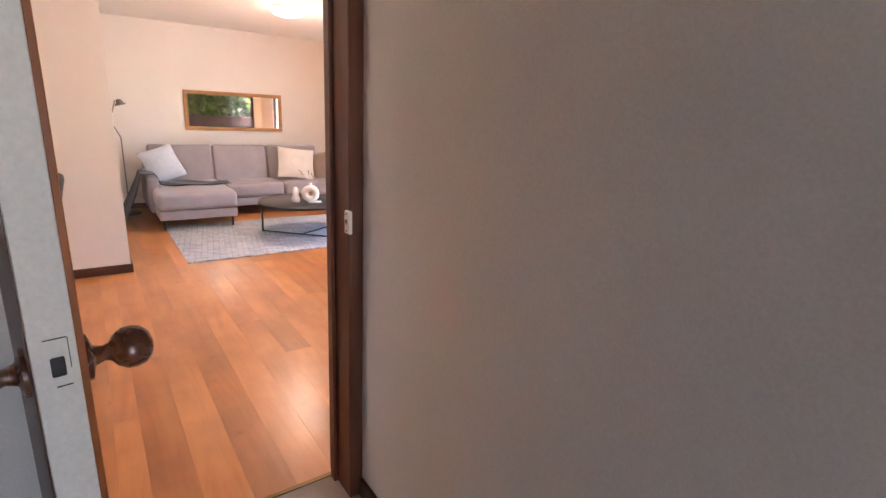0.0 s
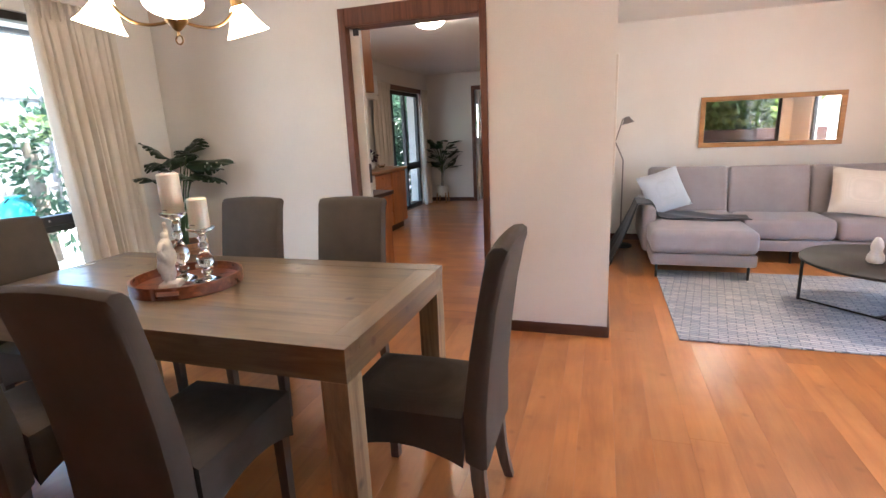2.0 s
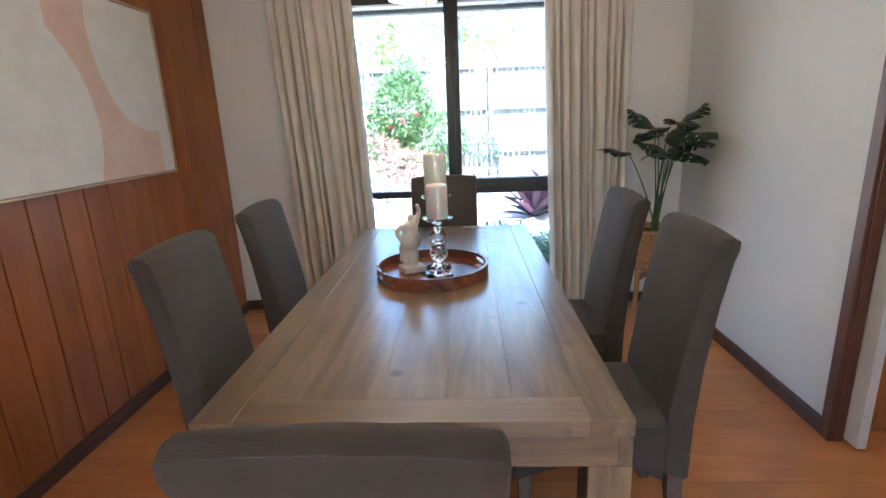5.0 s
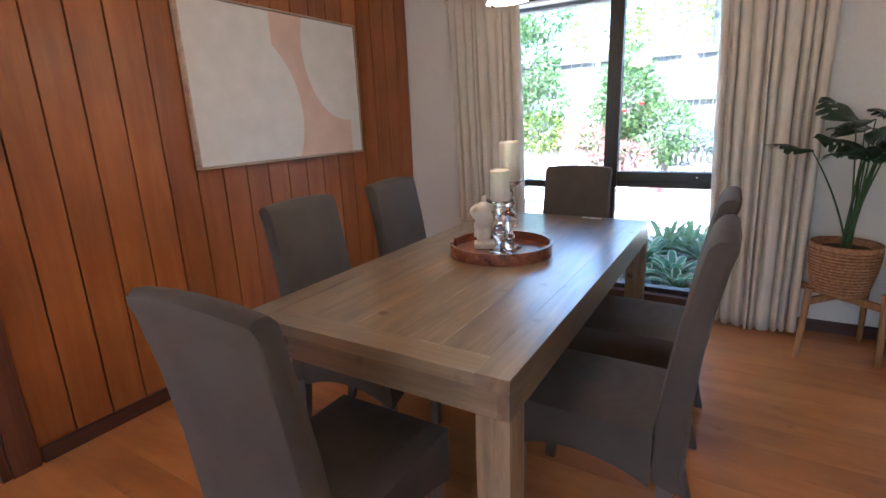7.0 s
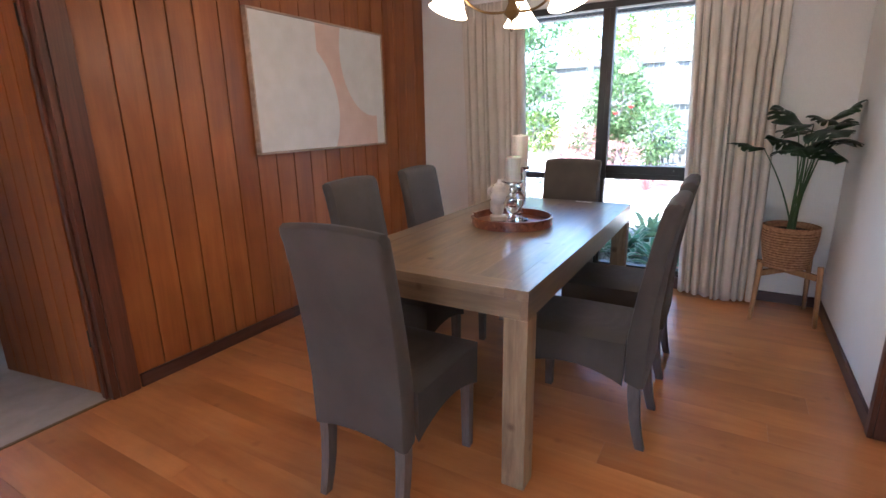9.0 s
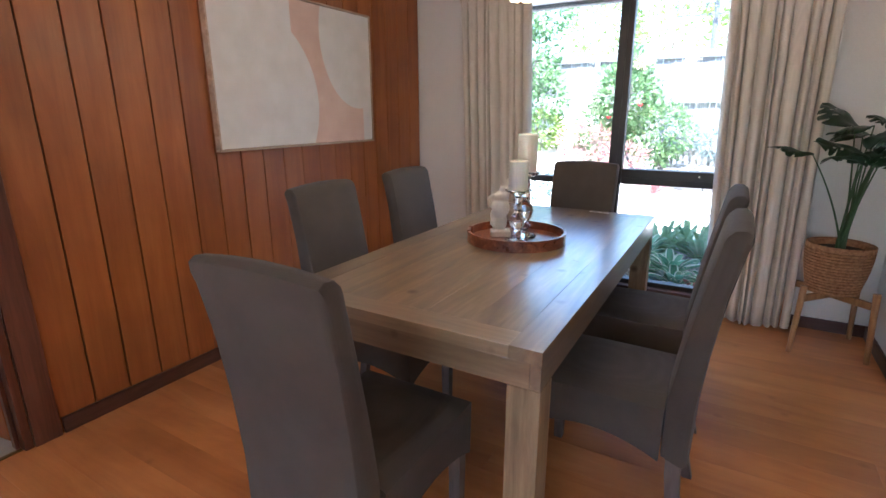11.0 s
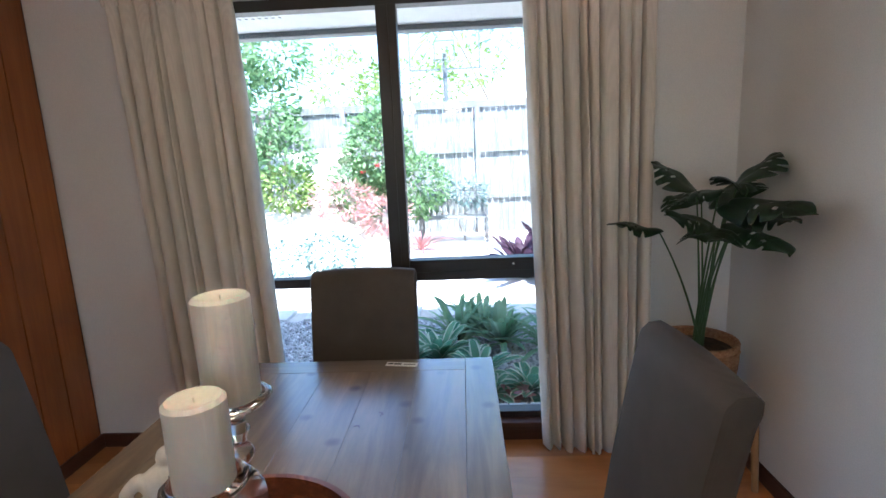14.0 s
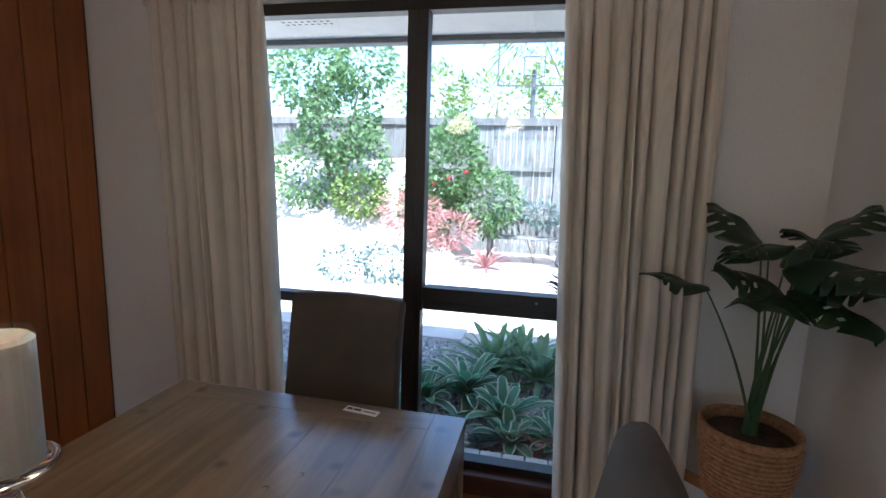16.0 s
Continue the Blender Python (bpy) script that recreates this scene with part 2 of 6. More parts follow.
def structure(name, bm, material, label, smooth=False):
    return tagged(mesh_ob(name, bm, material, smooth), label, name.split("_")[0], kind="structure")


# ---- shell ----
XW, YS, YN, YL, XE, XP, H = -2.87, 2.375, 5.585, 8.63, 4.24, 0.52, 2.46
T = 0.13
WY0, WY1, WZ0, WZ1 = 2.98, 5.03, 0.10, 2.17          # dining window opening
structure("wall_west", boxes((XW - T, XW, YS - T, WY0, -0.1, H), (XW - T, XW, WY1, YN + T, -0.1, H), (XW - T, XW, WY0, WY1, WZ1, H), (XW - T, XW, WY0, WY1, -0.1, WZ0 - 0.04)), M_WALL, "warm white plastered wall round the dining window")
DX0, DX1, DZ = -1.203, -0.290, 2.075
structure("wall_north", boxes((XW, DX0 - 0.02, YN, YN + T, 0, H), (DX1 + 0.02, XP, YN, YN + T, 0, H), (DX0 - 0.02, DX1 + 0.02, YN, YN + T, DZ + 0.02, H)), M_WALL, "warm white plastered wall with the kitchen doorway")
structure("wall_living_west", boxes((XP - T, XP, YN + T, YL + T, 0, H)), M_WALL, "warm white plastered living room wall")
structure("wall_living_north", boxes((XP, XE + T, YL, YL + T, 0, H)), M_WALL, "warm white plastered wall behind the sofa")
AY0, AY1, AZ = 7.52, 8.57, 2.36
EY0, EY1, EZ1 = 3.4, 6.3, 2.15
structure("wall_east", boxes((XE, XE + T, YS - T, EY0, 0, H), (XE, XE + T, EY1, AY0, 0, H), (XE, XE + T, AY1, YL, 0, H), (XE, XE + T, EY0, EY1, EZ1, H), (XE, XE + T, AY0, AY1, AZ, H)), M_WALL, "warm white plastered wall with a wide opening")
OX0, OX1, OZ = 0.15, 1.042, 2.08                        # hall doorway, rough
SX0, SX1, SZ0, SZ1 = 2.2, 4.05, 0.85, 2.1              # living south window
structure("wall_south", boxes((XW, OX0 - 0.002, YS - T, YS - 0.022, 0, H), (OX1 + 0.032, SX0, YS - T, YS, 0, H), (SX1, XE, YS - T, YS, 0, H), (OX0, OX1 + 0.032, YS - T, YS, OZ + 0.04, H), (SX0, SX1, YS - T, YS, 0, SZ0), (SX0, SX1, YS - T, YS, SZ1, H)), M_WALL, "wall behind the cedar boards with the hall doorway")
structure("ceiling", boxes((XW - T, XE + T, YS - T, YL + T, H, H + 0.12)), M_CEIL, "flat white painted ceiling")
structure("floor", boxes((XW - T, XE + T, YS - 0.02, YL + T, -0.1, -0.018)), M_GAP, "honey coloured timber floorboards")
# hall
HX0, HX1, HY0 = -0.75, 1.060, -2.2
structure("hall_wall_east", boxes((HX1, HX1 + T, HY0, YS - T, 0, H)), M_WALL, "plain plastered hall wall")
# Near-black colour with fine upright grain, for the west hall wall only.
M_HALLDARK = wood("near_black_hall_wall", (0.010, 0.006, 0.005), (0.018, 0.010, 0.008), (0.026, 0.015, 0.011), (26, 26, 1.4), 0.7, bmp=0.2, piece=0.1)
structure("hall_wall_west", boxes((HX0 - T, HX0, HY0, YS - T, 0, H)), M_HALLDARK, "near-black hall wall")
# Opening at the unseen south end is added to light the hall.
structure("hall_wall_south", boxes((HX0, -0.15, HY0 - T, HY0, 0, H), (0.75, HX1, HY0 - T, HY0, 0, H), (-0.15, 0.75, HY0 - T, HY0, 2.15, H)), M_WALL, "plain plastered hall wall with an added daylight opening")
structure("hall_ceiling", boxes((HX0 - T, HX1 + T, HY0 - T, YS - T, H, H + 0.1)), M_CEIL, "flat white hall ceiling")
structure("hall_carpet", boxes((HX0, HX1, HY0, YS - 0.012, -0.05, 0.0)), M_CARPET, "pale beige hall carpet")
# kitchen
KX0, KY1 = -2.87, 11.95
SY0, SY1, SZ = 9.80, 11.50, 2.08                         # sliding door
structure("kitchen_wall_west", boxes((KX0 - T, KX0, YN + T, 6.9, 0, H), (KX0 - T, KX0, 8.0, SY0, 0, H), (KX0 - T, KX0, SY1, KY1, 0, H), (KX0 - T, KX0, 6.9, 8.0, 0, 1.2), (KX0 - T, KX0, 6.9, 8.0, 2.1, H), (KX0 - T, KX0, SY0, SY1, SZ, H)), M_WALL, "plastered kitchen wall with glazed sliding door")
FX0, FX1, FZ = -1.90, -1.08, 2.12
structure("kitchen_wall_north", boxes((KX0 - T, FX0, KY1, KY1 + T, 0, H), (FX1, XP, KY1, KY1 + T, 0, H), (FX0, FX1, KY1, KY1 + T, FZ, H)), M_WALL, "plastered far kitchen wall with a doorway")
structure("kitchen_wall_east", boxes((XP - T, XP, YL + T, KY1, 0, H)), M_WALL, "plain plastered kitchen wall")
structure("kitchen_ceiling", boxes((KX0 - T, XP, YL + T, KY1 + T, H, H + 0.12)), M_CEIL, "flat white kitchen ceiling")
structure("kitchen_floor", boxes((KX0 - 0.43, XP - T, YL + T, KY1 + 2.6, -0.1, -0.018)), M_GAP, "honey coloured kitchen floorboards")
LX0, LX1, LY1 = -3.2, -0.3, KY1 + 2.6
structure("laundry_walls", boxes((LX0 - 0.1, LX0, KY1 + T, LY1, 0, H), (LX1, LX1 + 0.1, KY1 + T, LY1, 0, H), (LX0, -2.75, LY1 - 0.1, LY1, 0, H), (-1.75, LX1, LY1 - 0.1, LY1, 0, H), (-2.75, -1.75, LY1 - 0.1, LY1, 0, 1.15), (-2.75, -1.75, LY1 - 0.1, LY1, 2.05, H), (LX0 - 0.1, KX0 - T, KY1, KY1 + T, 0, H), (LX0 - 0.1, LX1 + 0.1, KY1 + T, LY1, H, H + 0.1)), M_WALL, "plain walls of the room beyond the kitchen")
# room beyond the living room opening
M_DIMFLOOR = surface("dark_grey_carpet", (0.05, 0.052, 0.056), (0.075, 0.078, 0.084), 6, 0.9, 0.5)
structure("side_room_floor", boxes((XE + T, 8.2, 6.7, 11.6, -0.12, -0.03)), M_DIMFLOOR, "dark grey carpet of the adjoining room")
# The unseen gap in the east wall is added to let daylight in.
structure("side_room_walls", boxes((8.2, 8.3, 6.7, 9.5, 0, H), (8.2, 8.3, 10.2, 11.6, 0, H), (8.2, 8.3, 9.5, 10.2, 0, 0.9), (8.2, 8.3, 9.5, 10.2, 2.0, H), (XE + T, 8.3, 11.5, 11.6, -0.03, H), (XE + T, 8.2, 6.7, 6.8, -0.03, H), (XE, XE + T, YL + T, 11.5, -0.03, H), (XE, 8.3, 6.7, 11.6, H + 0.0005, H + 0.1)), M_WALL, "plain walls of the adjoining room with an added daylight opening")
# ---- joinery ----
def skirting(name, runs):
    """runs: x0, x1, y0, y1 of each straight length."""
    bm = bmesh.new()
    for r in runs:
        box(bm, *r, 0.0, 0.075, bevel=0.004)
    return structure(name, bm, M_SKIRT, "dark stained timber skirting board")


S = 0.016
skirting("baseboard_dining", [(XW, OX0 - 0.11, YS, YS + S), (XW, XW + S, YS + S, YN), (XW + S, DX0 - 0.056, YN - S, YN), (DX1 + 0.06, XP + S, YN - S, YN)])
skirting("baseboard_living", [(XP, XP + S, YN, YL), (XP + S, XE, YL - S, YL), (XE - S, XE, YS, EY0), (XE - S, XE, EY1, AY0), (OX1 + 0.11, XE - S, YS, YS + S)])
skirting("baseboard_hall", [(HX1 - S, HX1, HY0, YS - T - 0.054)])
skirting("baseboard_kitchen", [(KX0, FX0 - 0.07, KY1 - S, KY1), (FX1 + 0.07, XP - T, KY1 - S, KY1), (KX0, KX0 + S, SY1, KY1 - S)])

# hall doorway frame
frame_h = structure("trim_hall_doorway", boxes(
    (OX0 - 0.10, OX0 - 0.002, YS, YS + 0.018, 0, OZ + 0.1), (OX0, OX0 + 0.032, YS - T - 0.012, YS + 0.010, 0, OZ),
    (OX0 + 0.033, OX0 + 0.048, YS - 0.07, YS - 0.035, 0, OZ - 0.02),
    (OX1 - 0.035, OX1 + 0.017, YS - T - 0.052, YS + 0.010, 0, OZ), (OX1 - 0.050, OX1 - 0.036, YS - 0.07, YS - 0.035, 0, OZ - 0.02),
    (OX1 + 0.031, OX1 + 0.10, YS, YS + 0.018, 0, OZ + 0.1), (OX0 - 0.001, OX1 + 0.030, YS, YS + 0.018, OZ + 0.02, OZ + 0.1),
    (OX0 + 0.033, OX1 - 0.036, YS - T - 0.01, YS + 0.008, OZ - 0.03, OZ + 0.018), bevel=0.003), M_JAMB, "dark red-brown timber hall door frame")
structure("trim_threshold", boxes((OX0 + 0.033, OX1 - 0.036, YS - 0.030, YS - 0.010, -0.01, 0.005), bevel=0.002), M_BRASS, "thin metal strip between carpet and floorboards")
# kitchen doorway frame
structure("trim_kitchen_doorway", boxes(
    (DX0 - 0.052, DX0 - 0.001, YN - 0.020, YN - 0.001, 0, DZ + 0.115), (DX1 + 0.001, DX1 + 0.045, YN - 0.020, YN - 0.001, 0, DZ + 0.115),
    (DX0, DX1, YN - 0.020, YN - 0.001, DZ + 0.001, DZ + 0.115),
    (DX0 - 0.018, DX0, YN, YN + 0.045, 0, DZ), (DX0 - 0.018, DX0, YN + 0.092, YN + T + 0.01, 0, DZ), (DX1, DX1 + 0.019, YN, YN + T + 0.01, 0, DZ),
    (DX0, DX1, YN, YN + T, DZ - 0.002, DZ + 0.018), bevel=0.003), M_JAMB, "dark red-brown timber kitchen door frame")
slide = thing("sliding_door", pose(DX0 - 0.75, YN + 0.068, 0), "off-white cavity sliding door slid open into the wall", "door")
part("panel", boxes((0.02, 0.815, -0.019, 0.019, 0.012, DZ - 0.012), bevel=0.002), M_DOORW, slide)
part("latch_plate", boxes((0.8145, 0.818, -0.017, 0.017, 1.03, 1.165), bevel=0.001), M_BLACK, slide, "black metal flush latch")
part("roller_bracket", boxes((0.77, 0.814, -0.0195, 0.012, DZ - 0.05, DZ - 0.003), bevel=0.002), M_BLACK, slide)

# cedar board-lined hall door, opened into the hall
HINGE, DOOR_TURN = (OX0 + 0.036, YS - 0.10), -81.0
hdoor = thing("hall_door", pose(*HINGE, 0, 0, 0, DOOR_TURN), "hall door lined with cedar boards, standing open", "door")
DW = 0.765
part("leaf", boxes((0.004, DW, -0.056, -0.006, 0.014, OZ - 0.035), bevel=0.0015), M_DOORW, hdoor, "white painted door leaf edge")
# Thin dark timber-coloured sheet over the leaf's hall side.
part("back_face", boxes((0.006, DW - 0.002, -0.0585, -0.0565, 0.016, OZ - 0.037)), M_JAMB, hdoor, "dark thin sheet on the back of the door", False)
for i in range(8):
    x0 = 0.006 + i * (DW - 0.008) / 8
    part("cedar_board", boxes((x0, x0 + (DW - 0.008) / 8 - 0.005, -0.0058, 0.004, 0.014, OZ - 0.035), bevel=0.002), M_PANEL, hdoor)
M_KNOB = wood("dark_knob_wood", (0.09, 0.030, 0.013), (0.14, 0.048, 0.020), (0.19, 0.070, 0.030), (30, 30, 30), 0.25, coat=0.4)
for sgn, y0 in ((1, 0.0042), (-1, -0.0588)):
    bm = lathe([(0.0, 0.0), (0.030, 0.001), (0.030, 0.006), (0.014, 0.011), (0.010, 0.022), (0.012, 0.028), (0.021, 0.035), (0.0275, 0.045), (0.0285, 0.055), (0.026, 0.066), (0.018, 0.074), (0.008, 0.078), (0.0, 0.079)], 28, False)
    bmesh.ops.transform(bm, matrix=pose(DW - 0.048, y0, 1.062, -90 * sgn) @ Matrix.Scale(1.15, 4), verts=bm.verts)
    part("knob", bm, M_KNOB, hdoor, "round turned dark wooden door knob")
part("latch_bolt", boxes((DW + 0.0002, DW + 0.003, -0.037, -0.021, 1.066, 1.094), bevel=0.002), M_BLACK, hdoor, "dark open latch hole")
bm = boxes((DW + 0.0001, DW + 0.0012, -0.0155, -0.0145, 1.075, 1.12), (DW + 0.0001, DW + 0.0012, -0.034, -0.016, 1.050, 1.0515), (DW + 0.0001, DW + 0.0012, -0.041, -0.016, 1.1195, 1.1210))
part("worn_plate_mark", bm, M_BLACK, hdoor, "scratched outline of a painted-over latch plate", False)
for z in (0.27, 1.75):
    part("hinge", boxes((-0.012, 0.004, -0.006, 0.006, z, z + 0.09), bevel=0.002), M_BLACK, hdoor)
strike = thing("strike_plate", pose(OX1 - 0.0445, YS - 0.184, 1.042), "small white metal lock striker on the dark door frame", "door hardware")
part("plate", boxes((0.0, 0.014, -0.017, 0.017, 0.0, 0.075), bevel=0.003), M_WHITEP, strike)
part("buttonhole", lathe([(0.0, 0), (0.009, 0), (0.009, 0.002), (0, 0.002)], 16, False), M_CHROME, strike).matrix_local = pose(0.0, 0, 0.04, 0, -90, 0)
for z in (0.010, 0.065):
    part("screw", lathe([(0.0, 0), (0.003, 0), (0.003, 0.0015), (0, 0.0015)], 10, False), M_BLACK, strike).matrix_local = pose(0.0, 0, z, 0, -90, 0)

# ---- dining window ----
win = tagged(new("window_1"), "black-framed dining window with fixed and sliding panes", "window", kind="structure")
XF = XW - 0.03
part("window_frame", boxes((XF - 0.07, XF, WY0, WY0 + 0.05, WZ0, WZ1), (XF - 0.07, XF, WY1 - 0.05, WY1, WZ0, WZ1), (XF - 0.07, XF, WY0 + 0.05, WY1 - 0.05, WZ1 - 0.05, WZ1), (XF - 0.07, XF, WY0 + 0.05, WY1 - 0.05, WZ0, WZ0 + 0.035), bevel=0.003), M_FRAME, win)
MY0, MY1 = 3.965, 4.062
part("mullion", boxes((XF - 0.07, XF + 0.006, MY0 + 0.003, MY1 - 0.040, WZ0 + 0.035, WZ1 - 0.05), (XF - 0.05, XF + 0.020, MY1 - 0.039, MY1, 0.84, WZ1 - 0.05), (XF - 0.06, XF + 0.001, MY1 - 0.039, MY1 - 0.012, WZ0 + 0.035, 0.839), bevel=0.003), M_FRAME, win)
part("transom_left", boxes((XF - 0.07, XF, WY0 + 0.05, MY0 + 0.002, 0.822, 0.868), bevel=0.003), M_FRAME, win)
part("transom_right", boxes((XF - 0.07, XF, MY1 + 0.001, WY1 - 0.05, 0.842, 0.884), (XF - 0.06, XF + 0.018, MY1 + 0.001, WY1 - 0.05, 0.886, 0.948), bevel=0.003), M_FRAME, win)
part("lock_screw", lathe([(0, 0), (0.006, 0), (0.006, 0.003), (0, 0.003)], 14, False), M_CHROME, win).matrix_local = pose(XF + 0.018, 4.565, 0.918, 0, 90, 0)
for y0, y1, z0, z1 in ((WY0 + 0.05, MY0, 0.87, WZ1 - 0.05), (WY0 + 0.05, MY0, WZ0 + 0.03, 0.822), (MY1, WY1 - 0.05, 0.948, WZ1 - 0.05), (MY1 - 0.012, WY1 - 0.05, WZ0 + 0.03, 0.842)):
    p = part("pane", boxes((XF - 0.040, XF - 0.036, y0, y1, z0, z1)), M_GLASS, win, "", False)
    p.visible_shadow = False
part("window_sill", boxes((XW - T + 0.01, XW + 0.022, WY0 - 0.02, WY1 + 0.02, WZ0 - 0.04, WZ0), bevel=0.004), M_SILLW, win, "dark timber window sill")

# other glazing, seen only at an angle or mirrored; the hall's is added and unseen
def simple_window(name, x0, x1, y0, y1, z0, z1, axis, bars, label):
    w = tagged(new(name), label, "window", kind="structure")
    a0, a1 = (y0, y1) if axis == "y" else (x0, x1)

    def bx(u0, u1, v0, v1, w0, w1):
        return (w0, w1, u0, u1, v0, v1) if axis == "y" else (u0, u1, w0, w1, v0, v1)
    c = (x0 + x1) / 2 if axis == "y" else (y0 + y1) / 2
    fr = [bx(a0, a0 + 0.06, z0, z1, c - 0.03, c + 0.03), bx(a1 - 0.06, a1, z0, z1, c - 0.03, c + 0.03), bx(a0 + 0.06, a1 - 0.06, z1 - 0.06, z1, c - 0.03, c + 0.03), bx(a0 + 0.06, a1 - 0.06, z0, z0 + 0.06, c - 0.03, c + 0.03)]
    part("window_frame", boxes(*fr, bevel=0.003), M_FRAME, w)
    for b in bars:
        part("mullion", boxes(bx(b - 0.04, b + 0.04, z0 + 0.06, z1 - 0.06, c - 0.03, c + 0.03), bevel=0.003), M_FRAME, w)
    p = part("pane", boxes(bx(a0 + 0.06, a1 - 0.06, z0 + 0.06, z1 - 0.06, c - 0.002, c + 0.002)), M_GLASS, w, "", False)
    p.visible_shadow = False
    return w


simple_window("window_2", XE + 0.02, XE + 0.09, EY0, EY1, 0.02, EZ1, "y", (5.0,), "black-framed glazed living room door")
simple_window("window_3", SX0, SX1, YS - 0.1, YS - 0.04, SZ0, SZ1, "x", (), "living room window towards the garden bed")
simple_window("window_4", KX0 - 0.1, KX0 - 0.03, 6.9, 8.0, 1.2, 2.1, "y", (), "black-framed kitchen window above the sink")
kd = simple_window("window_5", KX0 - 0.1, KX0 - 0.03, SY0, SY1, 0.02, SZ, "y", (10.27, 10.83), "black-framed glazed kitchen door to the garden")
part("transom", boxes((KX0 - 0.095, KX0 - 0.035, 10.872, SY1 - 0.06, 0.72, 0.84), bevel=0.003), M_FRAME, kd)
simple_window("window_6", -2.75, -1.75, KY1 + 2.52, KY1 + 2.58, 1.15, 2.05, "x", (), "window of the room beyond the kitchen")
# Glazing of the added south opening, sized for the hall's brightness.
simple_window("door_entry", -0.15, 0.75, HY0 - 0.1, HY0 - 0.04, 0.02, 2.15, "x", (), "added unseen glazing that lets daylight into the hall")
structure("trim_kitchen_sliding_door", boxes((KX0, KX0 + 0.015, SY0 - 0.07, SY0, 0, SZ + 0.08), (KX0, KX0 + 0.015, SY1, SY1 + 0.07, 0, SZ + 0.08), (KX0, KX0 + 0.015, SY0, SY1, SZ, SZ + 0.08), bevel=0.002), M_JAMB, "dark timber architrave of the sliding door")
structure("trim_far_doorway", boxes((FX0 - 0.07, FX0, KY1 - 0.018, KY1, 0, FZ + 0.08), (FX1, FX1 + 0.07, KY1 - 0.018, KY1, 0, FZ + 0.08), (FX0, FX1, KY1 - 0.018, KY1, FZ, FZ + 0.08), bevel=0.002), M_JAMB, "dark timber architrave of the far kitchen doorway")
fdoor = thing("far_door", pose(FX0 + 0.02, KY1 + T, 0, 0, 0, 96), "white door standing open at the far end of the kitchen", "door")
part("leaf", boxes((0, 0.74, -0.035, 0, 0.01, FZ - 0.01), bevel=0.002), M_DOORW, fdoor)
part("handle", boxes((0.66, 0.69, -0.06, -0.036, 0.98, 1.08), bevel=0.005), M_BLACK, fdoor)


# ---- curtains ----
def curtain(name, top_a, top_b, low_a, low_b, x_top, folds, z0, z1, axis="y", seed=1, label="", depth=0.045, header=0.12):
    """A pleated drop between two edges; a and b are the ends along the wall at top and foot."""
    rnd = random.Random(seed)
    bm = bmesh.new()
    cols, rows = folds * 16, 26
    ph = [rnd.uniform(0.55, 1.4) for _ in range(folds + 1)]
    skew = [rnd.uniform(-0.25, 0.25) for _ in range(folds + 1)]
    grid = []
    for r in range(rows + 1):
        v = r / rows
        z = z1 + (z0 - z1) * v
        line = []
        for c in range(cols + 1):
            u = c / cols
            k = int(min(u * folds, folds - 1e-6))
            f = u * folds - k
            amp = depth * ph[k] * (0.25 + 0.75 * min(1, v * 3.2)) * (1 + 0.22 * math.sin(2.6 * v + 2.1 * k + seed))
            uw = u + (0.33 / folds) * math.sin(2 * math.pi * u * folds * 0.29 + seed) * math.sin(math.pi * u)
            if z > z1 - header:
                amp *= 0.45
            g = f + skew[k] * 0.3 * math.sin(2 * math.pi * f)
            s = 0.42 * (1 - abs(2 * min(1, max(0, g)) - 1) ** 3) - 1.15 * math.exp(-((g - 1.0) / 0.075) ** 2) - 1.15 * math.exp(-(g / 0.075) ** 2)
            d = amp * s + 0.006 * math.sin(9 * u + 4 * v + seed)
            along = (top_a + (top_b - top_a) * uw) * (1 - v) + (low_a + (low_b - low_a) * uw) * v
            along += 0.010 * math.sin(2 * math.pi * f) * min(1, v * 2)
            zz = z + (0.012 * math.sin(7 * u + seed) if r == rows else 0)
            line.append(bm.verts.new((x_top + d, along, zz) if axis == "y" else (along, x_top + d, zz)))
        grid.append(line)
    for a, b in zip(grid, grid[1:]):
        for c in range(cols):
            bm.faces.new((a[c], a[c + 1], b[c + 1], b[c]))
    t = thing(name, Matrix.Identity(4), label, "curtain", "curtains")
    body = part("drop", bm, M_CURT, t)
    sol = body.modifiers.new("thick", "SOLIDIFY")
    sol.thickness = 0.003
    # pinch pleats of the heading
    for k in range(folds):
        y = top_a + (top_b - top_a) * (k + 0.27) / folds
        p = tube([(x_top + 0.030, y, z1 - 0.005), (x_top + 0.034, y, z1 - 0.05), (x_top + 0.020, y, z1 - 0.115)], [0.010, 0.012, 0.006], 8) if axis == "y" else tube([(y, x_top + 0.03, z1 - 0.005), (y, x_top + 0.02, z1 - 0.115)], [0.010, 0.006], 8)
        part("pinch_pleat", p, M_CURT, t)
    return t


XC = -2.735
curtain("curtain", 2.83, 3.385, 2.90, 3.455, XC, 9, 0.012, 2.235, seed=3, depth=0.046, label="cream pinch-pleated linen curtain drawn aside at the dining window")
curtain("curtain", 4.60, 5.16, 4.685, 5.185, XC, 10, 0.012, 2.235, seed=7, depth=0.046, label="cream pinch-pleated linen curtain beside the monstera stand")
track = thing("curtain_rail", pose(0, 0, 0), "slim white curtain track above the dining window", "curtain rail")
part("rail", boxes((XC - 0.018, XC + 0.018, 2.80, 5.20, 2.236, 2.262), bevel=0.004), M_WHITEP, track)
for y in (2.9, 4.0, 5.1):
    part("bracket", boxes((XW, XC - 0.018, y - 0.012, y + 0.012, 2.238, 2.258), bevel=0.002), M_WHITEP, track)
